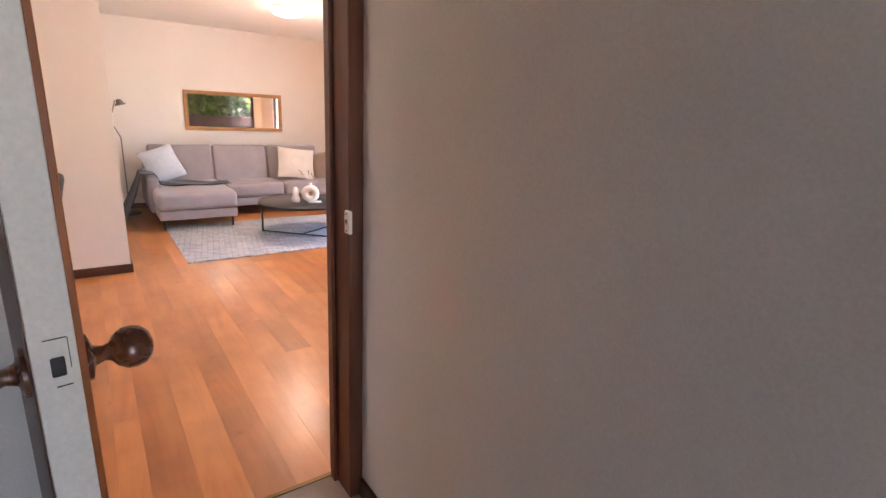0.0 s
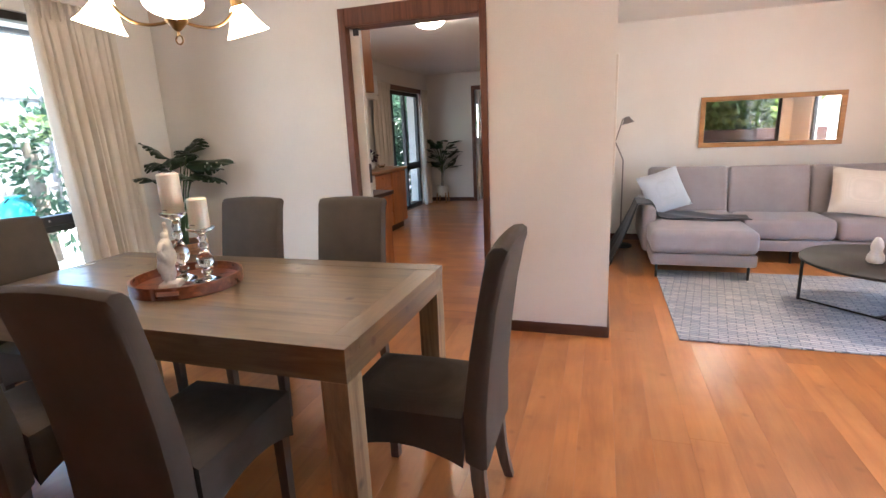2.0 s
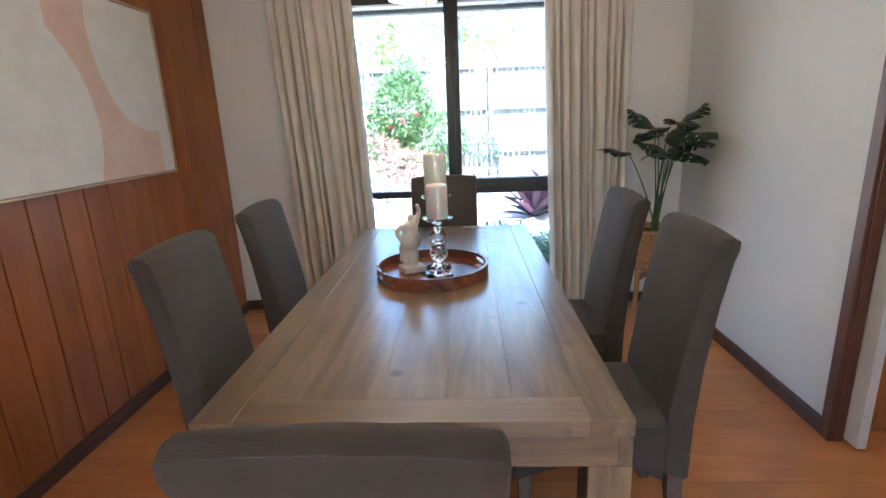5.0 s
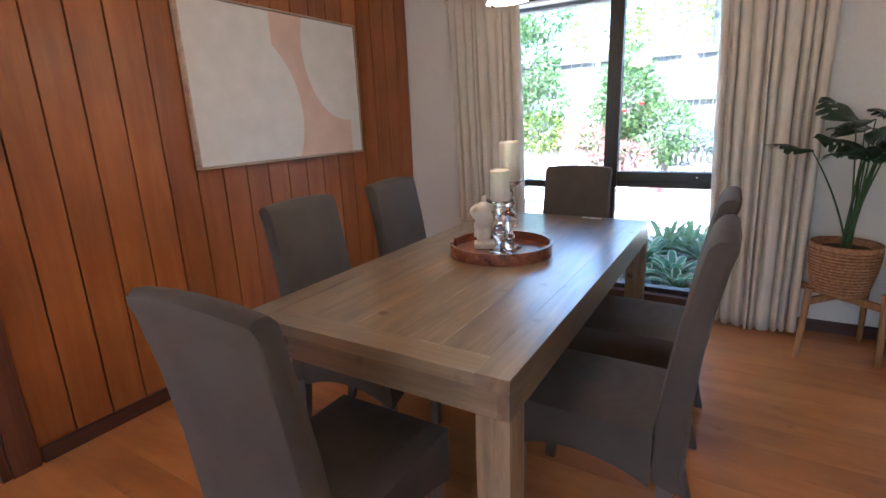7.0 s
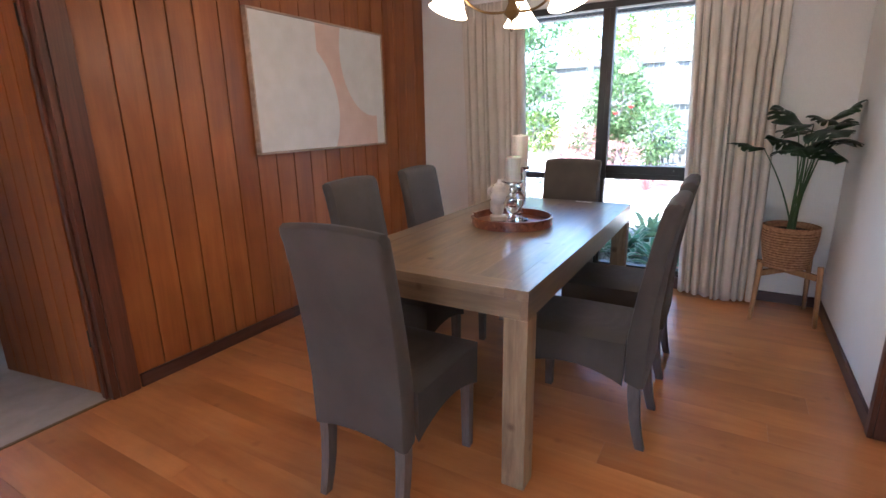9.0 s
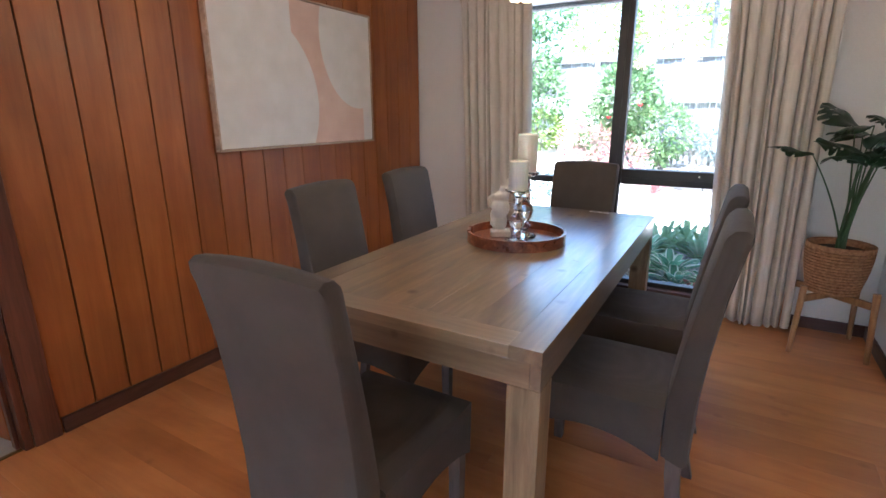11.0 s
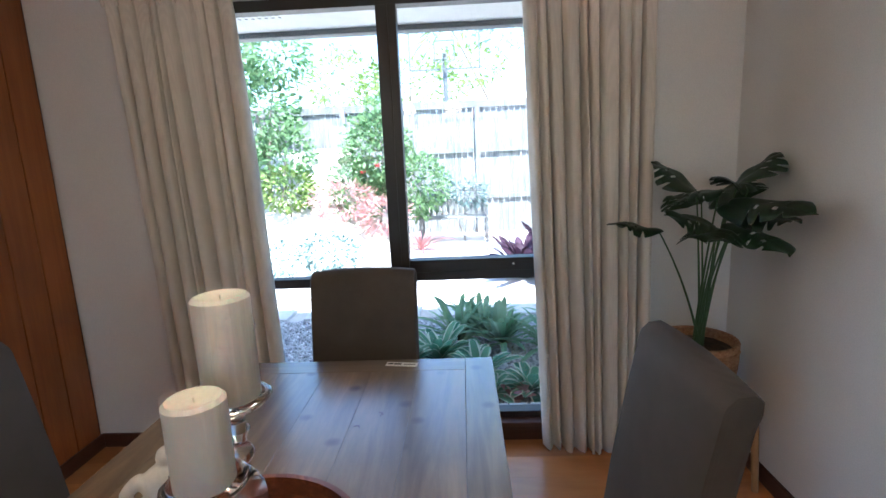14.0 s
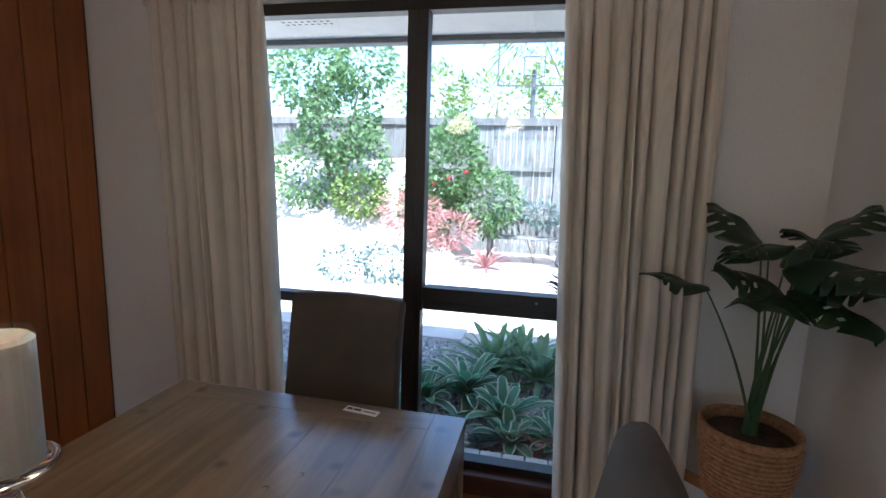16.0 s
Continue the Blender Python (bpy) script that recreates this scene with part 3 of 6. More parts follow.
curtain("curtain", 6.20, 6.62, 6.16, 6.72, XE - 0.11, 6, 0.012, 2.2, seed=11, label="sheer pale curtain at the living room glass door")
curtain("curtain", 9.30, 9.90, 9.32, 9.90, KX0 + 0.10, 7, 0.012, 2.15, seed=13, label="cream curtain beside the kitchen sliding door")
curtain("curtain", 11.36, 11.62, 11.40, 11.68, KX0 + 0.10, 5, 0.012, 2.15, seed=17, label="cream curtain at the far side of the kitchen door")


# ---- dining table ----
TX0, TX1, TY0, TY1, TZ = -2.072, -0.2125, 3.504, 4.410, 0.785
table = thing("dining_table", pose((TX0 + TX1) / 2, (TY0 + TY1) / 2, 0), "rustic grey-brown acacia dining table with plank top", "table")
hx, hy, ed = (TX1 - TX0) / 2, (TY1 - TY0) / 2, 0.088
for s in (-1, 1):
    part("side_plank", boxes((-hx, hx, *sorted((s * hy, s * (hy - ed))), TZ - 0.0365, TZ), bevel=0.0012), M_TABLE, table)
    part("end_plank", boxes((*sorted((s * hx, s * (hx - ed))), -hy + ed + 0.0004, hy - ed - 0.0004, TZ - 0.0365, TZ - 0.0005), bevel=0.0012), M_TABLEY, table)
pw = (2 * hy - 2 * ed - 0.0008) / 5
for i in range(5):
    y0 = -hy + ed + 0.0005 + i * pw
    part("top_plank", boxes((-hx + ed + 0.0005, hx - ed - 0.0005, y0, y0 + pw - 0.0002, TZ - 0.036, TZ - 0.0008), bevel=0.0006), M_TABLE, table)
for s in (-1, 1):
    part("long_apron", boxes((-hx + 0.002, hx - 0.002, *sorted((s * (hy - 0.002), s * (hy - 0.03))), TZ - 0.108, TZ - 0.0370), bevel=0.001), M_TABLE, table)
    part("end_apron", boxes((*sorted((s * (hx - 0.002), s * (hx - 0.03))), -hy + 0.031, hy - 0.031, TZ - 0.108, TZ - 0.0370), bevel=0.001), M_TABLEY, table)
    for q in (-1, 1):
        part("leg", boxes((*sorted((s * (hx - 0.001), s * (hx - 0.090))), *sorted((q * (hy - 0.001), q * (hy - 0.090))), 0.001, TZ - 0.1083), bevel=0.0025), M_TABLEZ, table)

# dark cracks and a filled knot in the top
for cx, cy, ln, turn in ((-1.0, 4.27, 0.042, 62), (-1.72, 4.10, 0.022, 20), (-1.66, 4.05, 0.018, 75), (-0.62, 4.29, 0.015, 10)):
    bm = tube([(-ln * 0.5, -0.004, 0), (-ln * 0.2, 0.003, 0), (ln * 0.15, 0.004, 0), (ln * 0.5, -0.005, 0)], [0.0008, 0.0034, 0.0026, 0.0008], 8)
    bmesh.ops.scale(bm, verts=bm.verts, vec=(1, 1, 0.12))
    ob = part("wood_crack", bm, M_SKIRT, table, "dark filled crack in the wood")
    ob.matrix_local = pose(cx - (TX0 + TX1) / 2, cy - (TY0 + TY1) / 2, TZ, 0, 0, turn)


# ---- dining chairs ----
def dining_chair():
    c = thing("dining_chair", Matrix.Identity(4), "high-backed upholstered parsons chair in taupe fabric", "chair", "chairs round the table")
    w = 0.197
    prof_out = [(-0.245, 0.285), (-0.247, 0.48), (-0.262, 0.66), (-0.286, 0.84), (-0.312, 0.97), (-0.322, 1.01), (-0.320, 1.034), (-0.304, 1.045)]
    prof_in = [(-0.275, 1.042), (-0.258, 1.025), (-0.250, 1.0), (-0.222, 0.86), (-0.190, 0.68), (-0.165, 0.50), (-0.165, 0.30)]
    bm = bmesh.new()
    prof = prof_out + prof_in
    n = len(prof)
    cols = [(-1.0, 0.018), (-0.965, 0.004), (-0.9, 0.0), (-0.5, -0.003), (0.0, -0.005), (0.5, -0.003), (0.9, 0.0), (0.965, 0.004), (1.0, 0.018)]
    grid = []
    for u, inset in cols:
        line = []
        for i, (y, z) in enumerate(prof):
            sgn = 1 if i < len(prof_out) else -1
            if z > 1.02:
                sgn *= 0.3
            zz = z - (0.010 if abs(u) > 0.99 and z > 1.0 else 0.0) - (0.012 * u * u if z > 1.0 else 0)
            if i == 0 or i == n - 1:
                zz = z + 0.035 * (1 - u * u)
            line.append(bm.verts.new((u * w, y + sgn * inset, zz)))
        grid.append(line)
    for a, b in zip(grid, grid[1:]):
        for i in range(n - 1):
            bm.faces.new((a[i], a[i + 1], b[i + 1], b[i]))
        bm.faces.new((a[n - 1], a[0], b[0], b[n - 1]))
    bm.faces.new(grid[0])
    bm.faces.new(list(reversed(grid[-1])))
    part("backrest", bm, M_CHAIR, c)
    # seat with a padded top and a scalloped skirt
    bm = bmesh.new()
    nx, ny = 12, 10
    top, low = [], []
    for j in range(ny + 1):
        v = j / ny
        y = -0.163 + v * 0.445
        lt, lb = [], []
        for i in range(nx + 1):
            u = -1 + 2 * i / nx
            edge = max(abs(u) ** 8, (max(0, (v - 0.5) * 2)) ** 8)
            lt.append(bm.verts.new((u * (w + 0.006), y, 0.490 - 0.022 * edge + 0.010 * (1 - u * u) * (1 - (2 * v - 1) ** 2))))
            arch_side = 0.055 * (1 - (2 * v - 1) ** 2) if abs(u) > 0.98 else 0.05
            arch_front = 0.045 * (1 - u * u) if v > 0.98 else 0.0
            lb.append(bm.verts.new((u * (w + 0.003), y, 0.285 + arch_side * (1 if abs(u) > 0.98 else 0) + arch_front + (0.06 if abs(u) <= 0.98 and v < 0.98 else 0))))
        top.append(lt)
        low.append(lb)
    for j in range(ny):
        for i in range(nx):
            bm.faces.new((top[j][i], top[j][i + 1], top[j + 1][i + 1], top[j + 1][i]))
            bm.faces.new((low[j][i], low[j + 1][i], low[j + 1][i + 1], low[j][i + 1]))
    for j in range(ny):
        bm.faces.new((top[j][0], top[j + 1][0], low[j + 1][0], low[j][0]))
        bm.faces.new((top[j][nx], low[j][nx], low[j + 1][nx], top[j + 1][nx]))
    for i in range(nx):
        bm.faces.new((top[ny][i], top[ny][i + 1], low[ny][i + 1], low[ny][i]))
        bm.faces.new((top[0][i], low[0][i], low[0][i + 1], top[0][i + 1]))
    part("seat", bm, M_CHAIR, c)
    for s in (-1, 1):
        bm = bmesh.new()
        vs = box(bm, s * 0.170 - 0.021, s * 0.170 + 0.021, 0.228, 0.270, 0.001, 0.33)
        for v in vs[:4]:
            v.co.x += (v.co.x - s * 0.170) * -0.2
            v.co.y += (v.co.y - 0.25) * -0.2
        part("front_leg", bm, M_CHLEG, c)
        bm = bmesh.new()
        prev = None
        for z, yo, h in ((0.34, -0.205, 0.024), (0.24, -0.207, 0.023), (0.14, -0.217, 0.021), (0.06, -0.232, 0.019), (0.001, -0.248, 0.017)):
            ring = [bm.verts.new((s * 0.167 + dx * h * 0.85, yo + dy * h, z)) for dx, dy in ((-1, -1), (1, -1), (1, 1), (-1, 1))]
            if prev:
                for k in range(4):
                    bm.faces.new((prev[k], prev[(k + 1) % 4], ring[(k + 1) % 4], ring[k]))
            else:
                bm.faces.new(ring)
            prev = ring
        bm.faces.new(list(reversed(prev)))
        part("back_leg", bm, M_CHLEG, c)
    return c


chair_e = dining_chair()
chair_e.matrix_world = pose(-0.110, 3.932, 0, 0, 0, 90)
for x, y, rz in ((-2.03, 3.953, -90), (-0.84, 4.495, 180), (-1.486, 4.490, 180.5), (-0.805, 3.468, 1.5), (-1.482, 3.458, 2.0)):
    copy_thing(chair_e, pose(x, y, 0, 0, 0, rz))
# ---- wall art ----
M_CANVAS, _nt, _b = mat("abstract_canvas_paint", 0.85)
_tc = _nt.nodes.new("ShaderNodeTexCoord")
_sep = _nt.nodes.new("ShaderNodeSeparateXYZ")
_nt.links.new(_tc.outputs["Object"], _sep.inputs[0])


def _math(op, a, b=None):
    n = _nt.nodes.new("ShaderNodeMath")
    n.operation = op
    for i, v in enumerate((a, b)):
        if v is None:
            continue
        if hasattr(v, "is_linked"):
            _nt.links.new(v, n.inputs[i])
        else:
            n.inputs[i].default_value = v
    return n.outputs[0]


def _outside(cu, cv, ru, rv):
    du = _math("DIVIDE", _math("SUBTRACT", _sep.outputs["X"], cu), ru)
    dv = _math("DIVIDE", _math("SUBTRACT", _sep.outputs["Z"], cv), rv)
    return _math("GREATER_THAN", _math("ADD", _math("MULTIPLY", du, du), _math("MULTIPLY", dv, dv)), 1.0)


_pink = _math("MULTIPLY", _math("MULTIPLY", _outside(-0.25, 0.25, 0.50, 0.52), _outside(-1.15, 0.68, 0.36, 0.45)), _math("MULTIPLY", _math("LESS_THAN", _sep.outputs["X"], -0.56), _math("GREATER_THAN", _sep.outputs["X"], -1.19)))
_nz = node(_nt, "ShaderNodeTexNoise", Scale=9.0, Detail=5.0)
_nt.links.new(_tc.outputs["Object"], _nz.inputs["Vector"])
_white = ramp(_nt, _nz.outputs["Fac"], [(0.3, (0.66, 0.63, 0.58)), (0.7, (0.73, 0.70, 0.66))])
_rose = ramp(_nt, _nz.outputs["Fac"], [(0.3, (0.64, 0.45, 0.36)), (0.7, (0.70, 0.52, 0.43))])
_nt.links.new(mixc(_nt, _pink, _white.outputs[0], _rose.outputs[0]), _b.inputs["Base Color"])
bump(_nt, _b, _nz.outputs["Fac"], 0.2, 0.001)
M_PFRAME = wood("pale_oak_frame", (0.40, 0.28, 0.19), (0.52, 0.39, 0.28), (0.6, 0.47, 0.36), (3, 20, 20), 0.5)
pic = thing("framed_canvas", pose(-0.868, YS + 0.003, 1.140), "large abstract canvas in white and blush pink with a pale frame", "picture")
PWD, PHT = 1.298, 0.852
part("canvas", boxes((-PWD + 0.014, -0.014, 0.006, 0.034, 0.014, PHT - 0.014)), M_CANVAS, pic, "", False)
for a in ((-PWD, 0, 0, 0.040, 0, 0.010), (-PWD, 0, 0, 0.040, PHT - 0.010, PHT), (-PWD, -PWD + 0.010, 0, 0.040, 0.010, PHT - 0.010), (-0.010, 0, 0, 0.040, 0.010, PHT - 0.010)):
    part("frame_rail", boxes(a, bevel=0.0015), M_PFRAME, pic)


def power_point(x, y, z, rz):
    o = thing("power_outlet", pose(x, y, z, 0, 0, rz), "white double power outlet on the wall", "outlet")
    part("plate", boxes((-0.058, 0.058, 0, 0.009, -0.036, 0.036), bevel=0.003), M_WHITEP, o)
    for dx in (-0.028, 0.028):
        part("switch", boxes((dx - 0.009, dx + 0.009, 0.0092, 0.0125, 0.008, 0.024), bevel=0.001), M_WHITEP, o)
    return o


power_point(-2.22, YS + 0.001, 0.205, 0)

# ---- tray and its things ----
M_TRAY = wood("red_brown_acacia", (0.09, 0.022, 0.009), (0.17, 0.047, 0.018), (0.30, 0.11, 0.045), (3.0, 26, 26), 0.28, bmp=0.1, coat=0.3)
M_WAX = surface("ivory_candle_wax", (0.72, 0.68, 0.58), (0.76, 0.72, 0.63), 8, 0.42, 0.03)
_wb = M_WAX.node_tree.nodes["Principled BSDF"]
_wb.inputs["Subsurface Weight"].default_value, _wb.inputs["Subsurface Scale"].default_value = 0.25, 0.02
M_CRYSTAL, _nt, _b = mat("clear_crystal", 0.02, 0, (0.97, 0.98, 0.99))
_b.inputs["Transmission Weight"].default_value, _b.inputs["IOR"].default_value = 1.0, 1.5
M_STATUE = surface("ivory_resin", (0.55, 0.50, 0.42), (0.63, 0.58, 0.50), 20, 0.6, 0.15)
CX, CY, ZT = -1.190, 3.948, TZ
tray = thing("serving_tray", pose(CX, CY, ZT, 0, 0, 25), "round red-brown wooden tray with cut-out handles on the table", "tray")
R = 0.217
part("base", lathe([(0, 0.0005), (R - 0.006, 0.0005), (R - 0.004, 0.012), (0, 0.012)], 64, False), M_TRAY, tray)
bm = bmesh.new()
N = 96
for i in range(N):
    a0, a1 = 2 * math.pi * i / N, 2 * math.pi * (i + 1) / N
    am = (a0 + a1) / 2
    slot = min(abs(am - math.pi / 2), abs(am - 3 * math.pi / 2)) < 0.21
    for z0, z1 in (((0.0005, 0.018), (0.036, 0.048)) if slot else ((0.0005, 0.048),)):
        q = []
        for rr in (R - 0.011, R):
            for a in (a0, a1):
                for z in (z0, z1):
                    q.append(bm.verts.new((rr * math.cos(a), rr * math.sin(a), z)))
        for f in ((0, 1, 3, 2), (4, 6, 7, 5), (1, 5, 7, 3), (0, 2, 6, 4)):
            bm.faces.new([q[k] for k in f])
        edge = min(abs(abs(am - c) - 0.21) for c in (math.pi / 2, 3 * math.pi / 2)) < 0.07
        if edge:
            bm.faces.new([q[k] for k in (0, 4, 5, 1)])
            bm.faces.new([q[k] for k in (2, 3, 7, 6)])
bmesh.ops.remove_doubles(bm, verts=bm.verts, dist=0.0002)
part("rim", bm, M_TRAY, tray)
ZB = ZT + 0.0122


def candlestick(x, y, h, ch, cr, label, lean):
    o = thing("candle_holder", pose(x, y, ZB), label, "candle holder", "crystal candle holders")
    k = h / 0.27
    prof = [(0, 0.0), (0.050, 0.0), (0.052, 0.004), (0.046, 0.009), (0.026, 0.015), (0.013, 0.024), (0.011, 0.030), (0.019, 0.036), (0.024, 0.044), (0.019, 0.053), (0.012, 0.060),
            (0.020, 0.070), (0.032, 0.088), (0.035, 0.104), (0.032, 0.122), (0.022, 0.142), (0.013, 0.154), (0.011, 0.160), (0.018, 0.168), (0.022, 0.177), (0.018, 0.187), (0.011, 0.196),
            (0.015, 0.206), (0.019, 0.214), (0.015, 0.223), (0.012, 0.231), (0.020, 0.240), (0.046, 0.252), (0.056, 0.260), (0.058, 0.264), (0.055, 0.2655), (0.040, 0.263), (0.0, 0.262)]
    part("stem", lathe([(r, z * k) for r, z in prof], 14, False), M_CRYSTAL, o, "faceted clear crystal stem")
    c = thing("pillar_candle", pose(x, y, ZB + 0.2635 * k, lean, -lean, 0), "thick ivory pillar candle in clear film on a crystal holder", "candle", "pillar candles")
    part("wax", lathe([(0, 0), (cr - 0.002, 0), (cr, 0.003), (cr, ch - 0.008), (cr - 0.005, ch - 0.003), (cr - 0.016, ch - 0.006), (0.006, ch - 0.010), (0, ch - 0.010)], 40, False), M_WAX, c)
    part("wick", tube([(0, 0, ch - 0.011), (0.0005, 0, ch - 0.004), (0.002, 0.001, ch - 0.002)], 0.0009, 6), M_WAX, c)
    part("film", lathe([(cr + 0.0008, 0.004), (cr + 0.001, ch + 0.003)], 40, False), M_FILM, c, "clear shrink film", True)
    part("print_mark", boxes((-0.012, 0.012, -cr - 0.0022, -cr - 0.0008, 0.016, 0.0185)), M_BLACK, c, "tiny dark print", False)
    return o


M_FILM = clear_glass("clear_film", (1, 1, 1), 0.10)
candlestick(-1.231, 3.971, 0.297, 0.165, 0.042, "tall clear crystal candle holder with ball stem", 0.4)
candlestick(-1.115, 3.980, 0.232, 0.125, 0.039, "shorter clear crystal candle holder with ball stem", 0.0)


def blob(bm, c, r, seg=14):
    g = bmesh.ops.create_uvsphere(bm, u_segments=seg, v_segments=10, radius=1.0)
    for v in g["verts"]:
        v.co = Vector(c) + Vector((v.co.x * r[0], v.co.y * r[1], v.co.z * r[2]))


bm = boxes((-0.045, 0.045, -0.036, 0.036, 0.0, 0.026), bevel=0.004)
blob(bm, (0.004, 0, 0.066), (0.026, 0.024, 0.046))
blob(bm, (-0.018, 0.014, 0.092), (0.028, 0.022, 0.034))
blob(bm, (0.0, 0, 0.128), (0.041, 0.036, 0.047))
blob(bm, (0.0, 0, 0.172), (0.033, 0.026, 0.032))
blob(bm, (0.006, 0, 0.212), (0.0145, 0.0145, 0.018))
for a, b_, r in (((0.025, 0, 0.185), (0.043, 0.004, 0.232), 0.0105), ((0.043, 0.004, 0.232), (0.030, 0.0, 0.262), 0.008), ((-0.028, 0, 0.186), (-0.056, 0.006, 0.160), 0.0105), ((-0.056, 0.006, 0.160), (-0.040, 0.0, 0.128), 0.009), ((-0.018, 0.014, 0.10), (-0.034, 0.004, 0.045), 0.016), ((-0.034, 0.004, 0.045), (-0.006, 0.004, 0.030), 0.011)):
    tube(curve_pts(a, b_, (0, 0, 0.004), 5), [r, r * 1.05, r, r, r * 0.95, r * 0.85], 10, bm)
st = mesh_ob("figurine", bm, M_STATUE, True)
st.matrix_world = pose(-1.195, 3.868, ZB, 0, 0, 118)
tagged(st, "small ivory abstract dancing figurine on the wooden tray", "figurine")
rm = st.modifiers.new("soft", "REMESH")
rm.mode, rm.voxel_size, rm.use_smooth_shade = "VOXEL", 0.004, True
sticker = thing("paper_label", pose(-2.03, 4.118, TZ + 0.0003, 0, 0, 83), "small white printed label stuck to the table top", "label")
part("paper", boxes((-0.052, 0.052, -0.015, 0.015, 0, 0.0006)), M_WHITEP, sticker, "", False)
for i, (u0, u1) in enumerate(((-0.046, -0.030), (-0.026, -0.002))):
    part("print_bar", boxes((u0, u1, -0.004, 0.007, 0.0007, 0.0010)), M_BLACK, sticker, "dark printed marks", False)
part("handwriting_bar", boxes((0.006, 0.044, -0.002, 0.003, 0.0007, 0.0010)), M_BLACK, sticker, "", False)

# ---- monstera on its stand ----
M_LEAF, _nt, _b = mat("dark_green_leaf", 0.34)
_gi = _nt.nodes.new("ShaderNodeObjectInfo")
_nz = node(_nt, "ShaderNodeTexNoise", Scale=14.0, Detail=4.0)
_lr = ramp(_nt, _nz.outputs["Fac"], [(0.3, (0.006, 0.022, 0.008)), (0.7, (0.015, 0.047, 0.015))])
_l3 = ramp(_nt, _gi.outputs["Random"], [(0, (0.7, 0.7, 0.7)), (1, (1.25, 1.25, 1.1))])
_nt.links.new(mixc(_nt, 0.7, _lr.outputs[0], _l3.outputs[0], "MULTIPLY"), _b.inputs["Base Color"])
_b.inputs["Subsurface Weight"].default_value = 0.0
M_STEM = plain("green_stem", (0.05, 0.10, 0.035), 0.45)
M_BASKET = surface("woven_seagrass", (0.22, 0.095, 0.04), (0.45, 0.245, 0.12), 55, 0.8, 0.5)
M_OAK = wood("honey_oak_stand", (0.24, 0.11, 0.04), (0.34, 0.17, 0.065), (0.42, 0.23, 0.10), (20, 20, 2), 0.42)
M_SOIL = surface("dark_moss_soil", (0.03, 0.018, 0.01), (0.09, 0.055, 0.03), 30, 0.95, 0.9, 90, 0, 0.01)


def monstera_leaf(length, width, seed, holes=3, droop=0.16):
    """A heart-shaped blade cut into lobes that lean to the tip, with small holes by the midrib; base at the origin, tip along +y."""
    rnd = random.Random(seed)
    bm = bmesh.new()
    n = 44
    cuts = {s: [0.24 + 0.58 * (k + 0.5 + rnd.uniform(-0.2, 0.2)) / holes for k in range(holes)] if holes else [] for s in (-1, 1)}
    rows = []
    for i in range(n + 1):
        t = i / n
        half = width * 0.5 * (math.sin(math.pi * min(1, t * 0.90 + 0.12)) ** 0.7) * (1 - 0.22 * t)
        spine = -droop * length * t * t
        line = [bm.verts.new((0, length * t, spine))]
        for s in (-1, 1):
            deep = 1.0
            for c in cuts[s]:
                d = abs(t - c)
                if d < 0.034:
                    deep = min(deep, 0.40 + 0.60 * (d / 0.034) ** 0.6)
            for f in (0.22, 0.5, 0.8, 1.0):
                w = half * min(f, deep * (0.55 + 0.45 * f))
                heart = 0.15 * length * (w / max(width, 0.01)) * 2 * max(0, 1 - t * 3)
                y = length * t - heart + 0.42 * w * (1 - 0.6 * t)
                z = spine + 0.30 * w - 1.5 * w * w / max(width, 0.01) + 0.006 * math.sin(9 * t + s + seed)
                line.append(bm.verts.new((s * w, y, z)))
        rows.append(line)
    gaps = {(s, round((c - 0.10) * n)) for s in (-1, 1) for c in cuts[s][1:]}
    for i, (a, b) in enumerate(zip(rows, rows[1:])):
        for s, o in ((-1, 0), (1, 4)):
            chain = [0, o + 1, o + 2, o + 3, o + 4]
            for k, (p, q) in enumerate(zip(chain, chain[1:])):
                if k == 1 and ((s, i) in gaps or (s, i - 1) in gaps):
                    continue
                bm.faces.new((a[p], a[q], b[q], b[p]))
    bmesh.ops.remove_doubles(bm, verts=bm.verts, dist=0.0003)
    return bm


def leafy_part(parent, base, tip, width, seed):
    """A blade from base to tip, rolled a little."""
    d = Vector(tip) - Vector(base)
    length = d.length
    ob = part("leaf", monstera_leaf(length * 1.06, width, seed), M_LEAF, parent)
    yaw = math.degrees(math.atan2(d.y, d.x)) - 90
    pitch = math.degrees(math.atan2(d.z + 0.12 * length, math.hypot(d.x, d.y)))
    ob.matrix_local = Matrix.Translation(base) @ pose(0, 0, 0, 0, 0, yaw) @ pose(0, 0, 0, pitch, random.Random(seed).uniform(-22, 22), 0)
    sol = ob.modifiers.new("thick", "SOLIDIFY")
    sol.thickness = 0.0012
    return ob


PX, PY = -2.605, 5.325
stand = thing("plant_stand", pose(PX, PY, 0, 0, 0, 4), "honey oak mid-century plant stand in the corner", "plant stand")
for a in (-1, 1):
    for b in (-1, 1):
        bm = tube([(a * 0.178, b * 0.178, 0.001), (a * 0.160, b * 0.160, 0.40)], [0.013, 0.018], 12)
        part("leg", bm, M_OAK, stand)
for rz in (45, -45):
    bm = boxes((-0.215, 0.215, -0.011, 0.011, 0.305 + (0.0 if rz > 0 else 0.001), 0.345), bevel=0.003)
    bmesh.ops.rotate(bm, verts=bm.verts, matrix=Matrix.Rotation(radians(rz), 3, "Z"))
    part("cross_bar", bm, M_OAK, stand)
pot = thing("basket_planter", pose(PX, PY, 0.3465), "round woven seagrass basket planter on the oak stand", "planter")
hp = 0.27
rings = 15
prof = [(0.0, 0.0), (0.118, 0.0)]
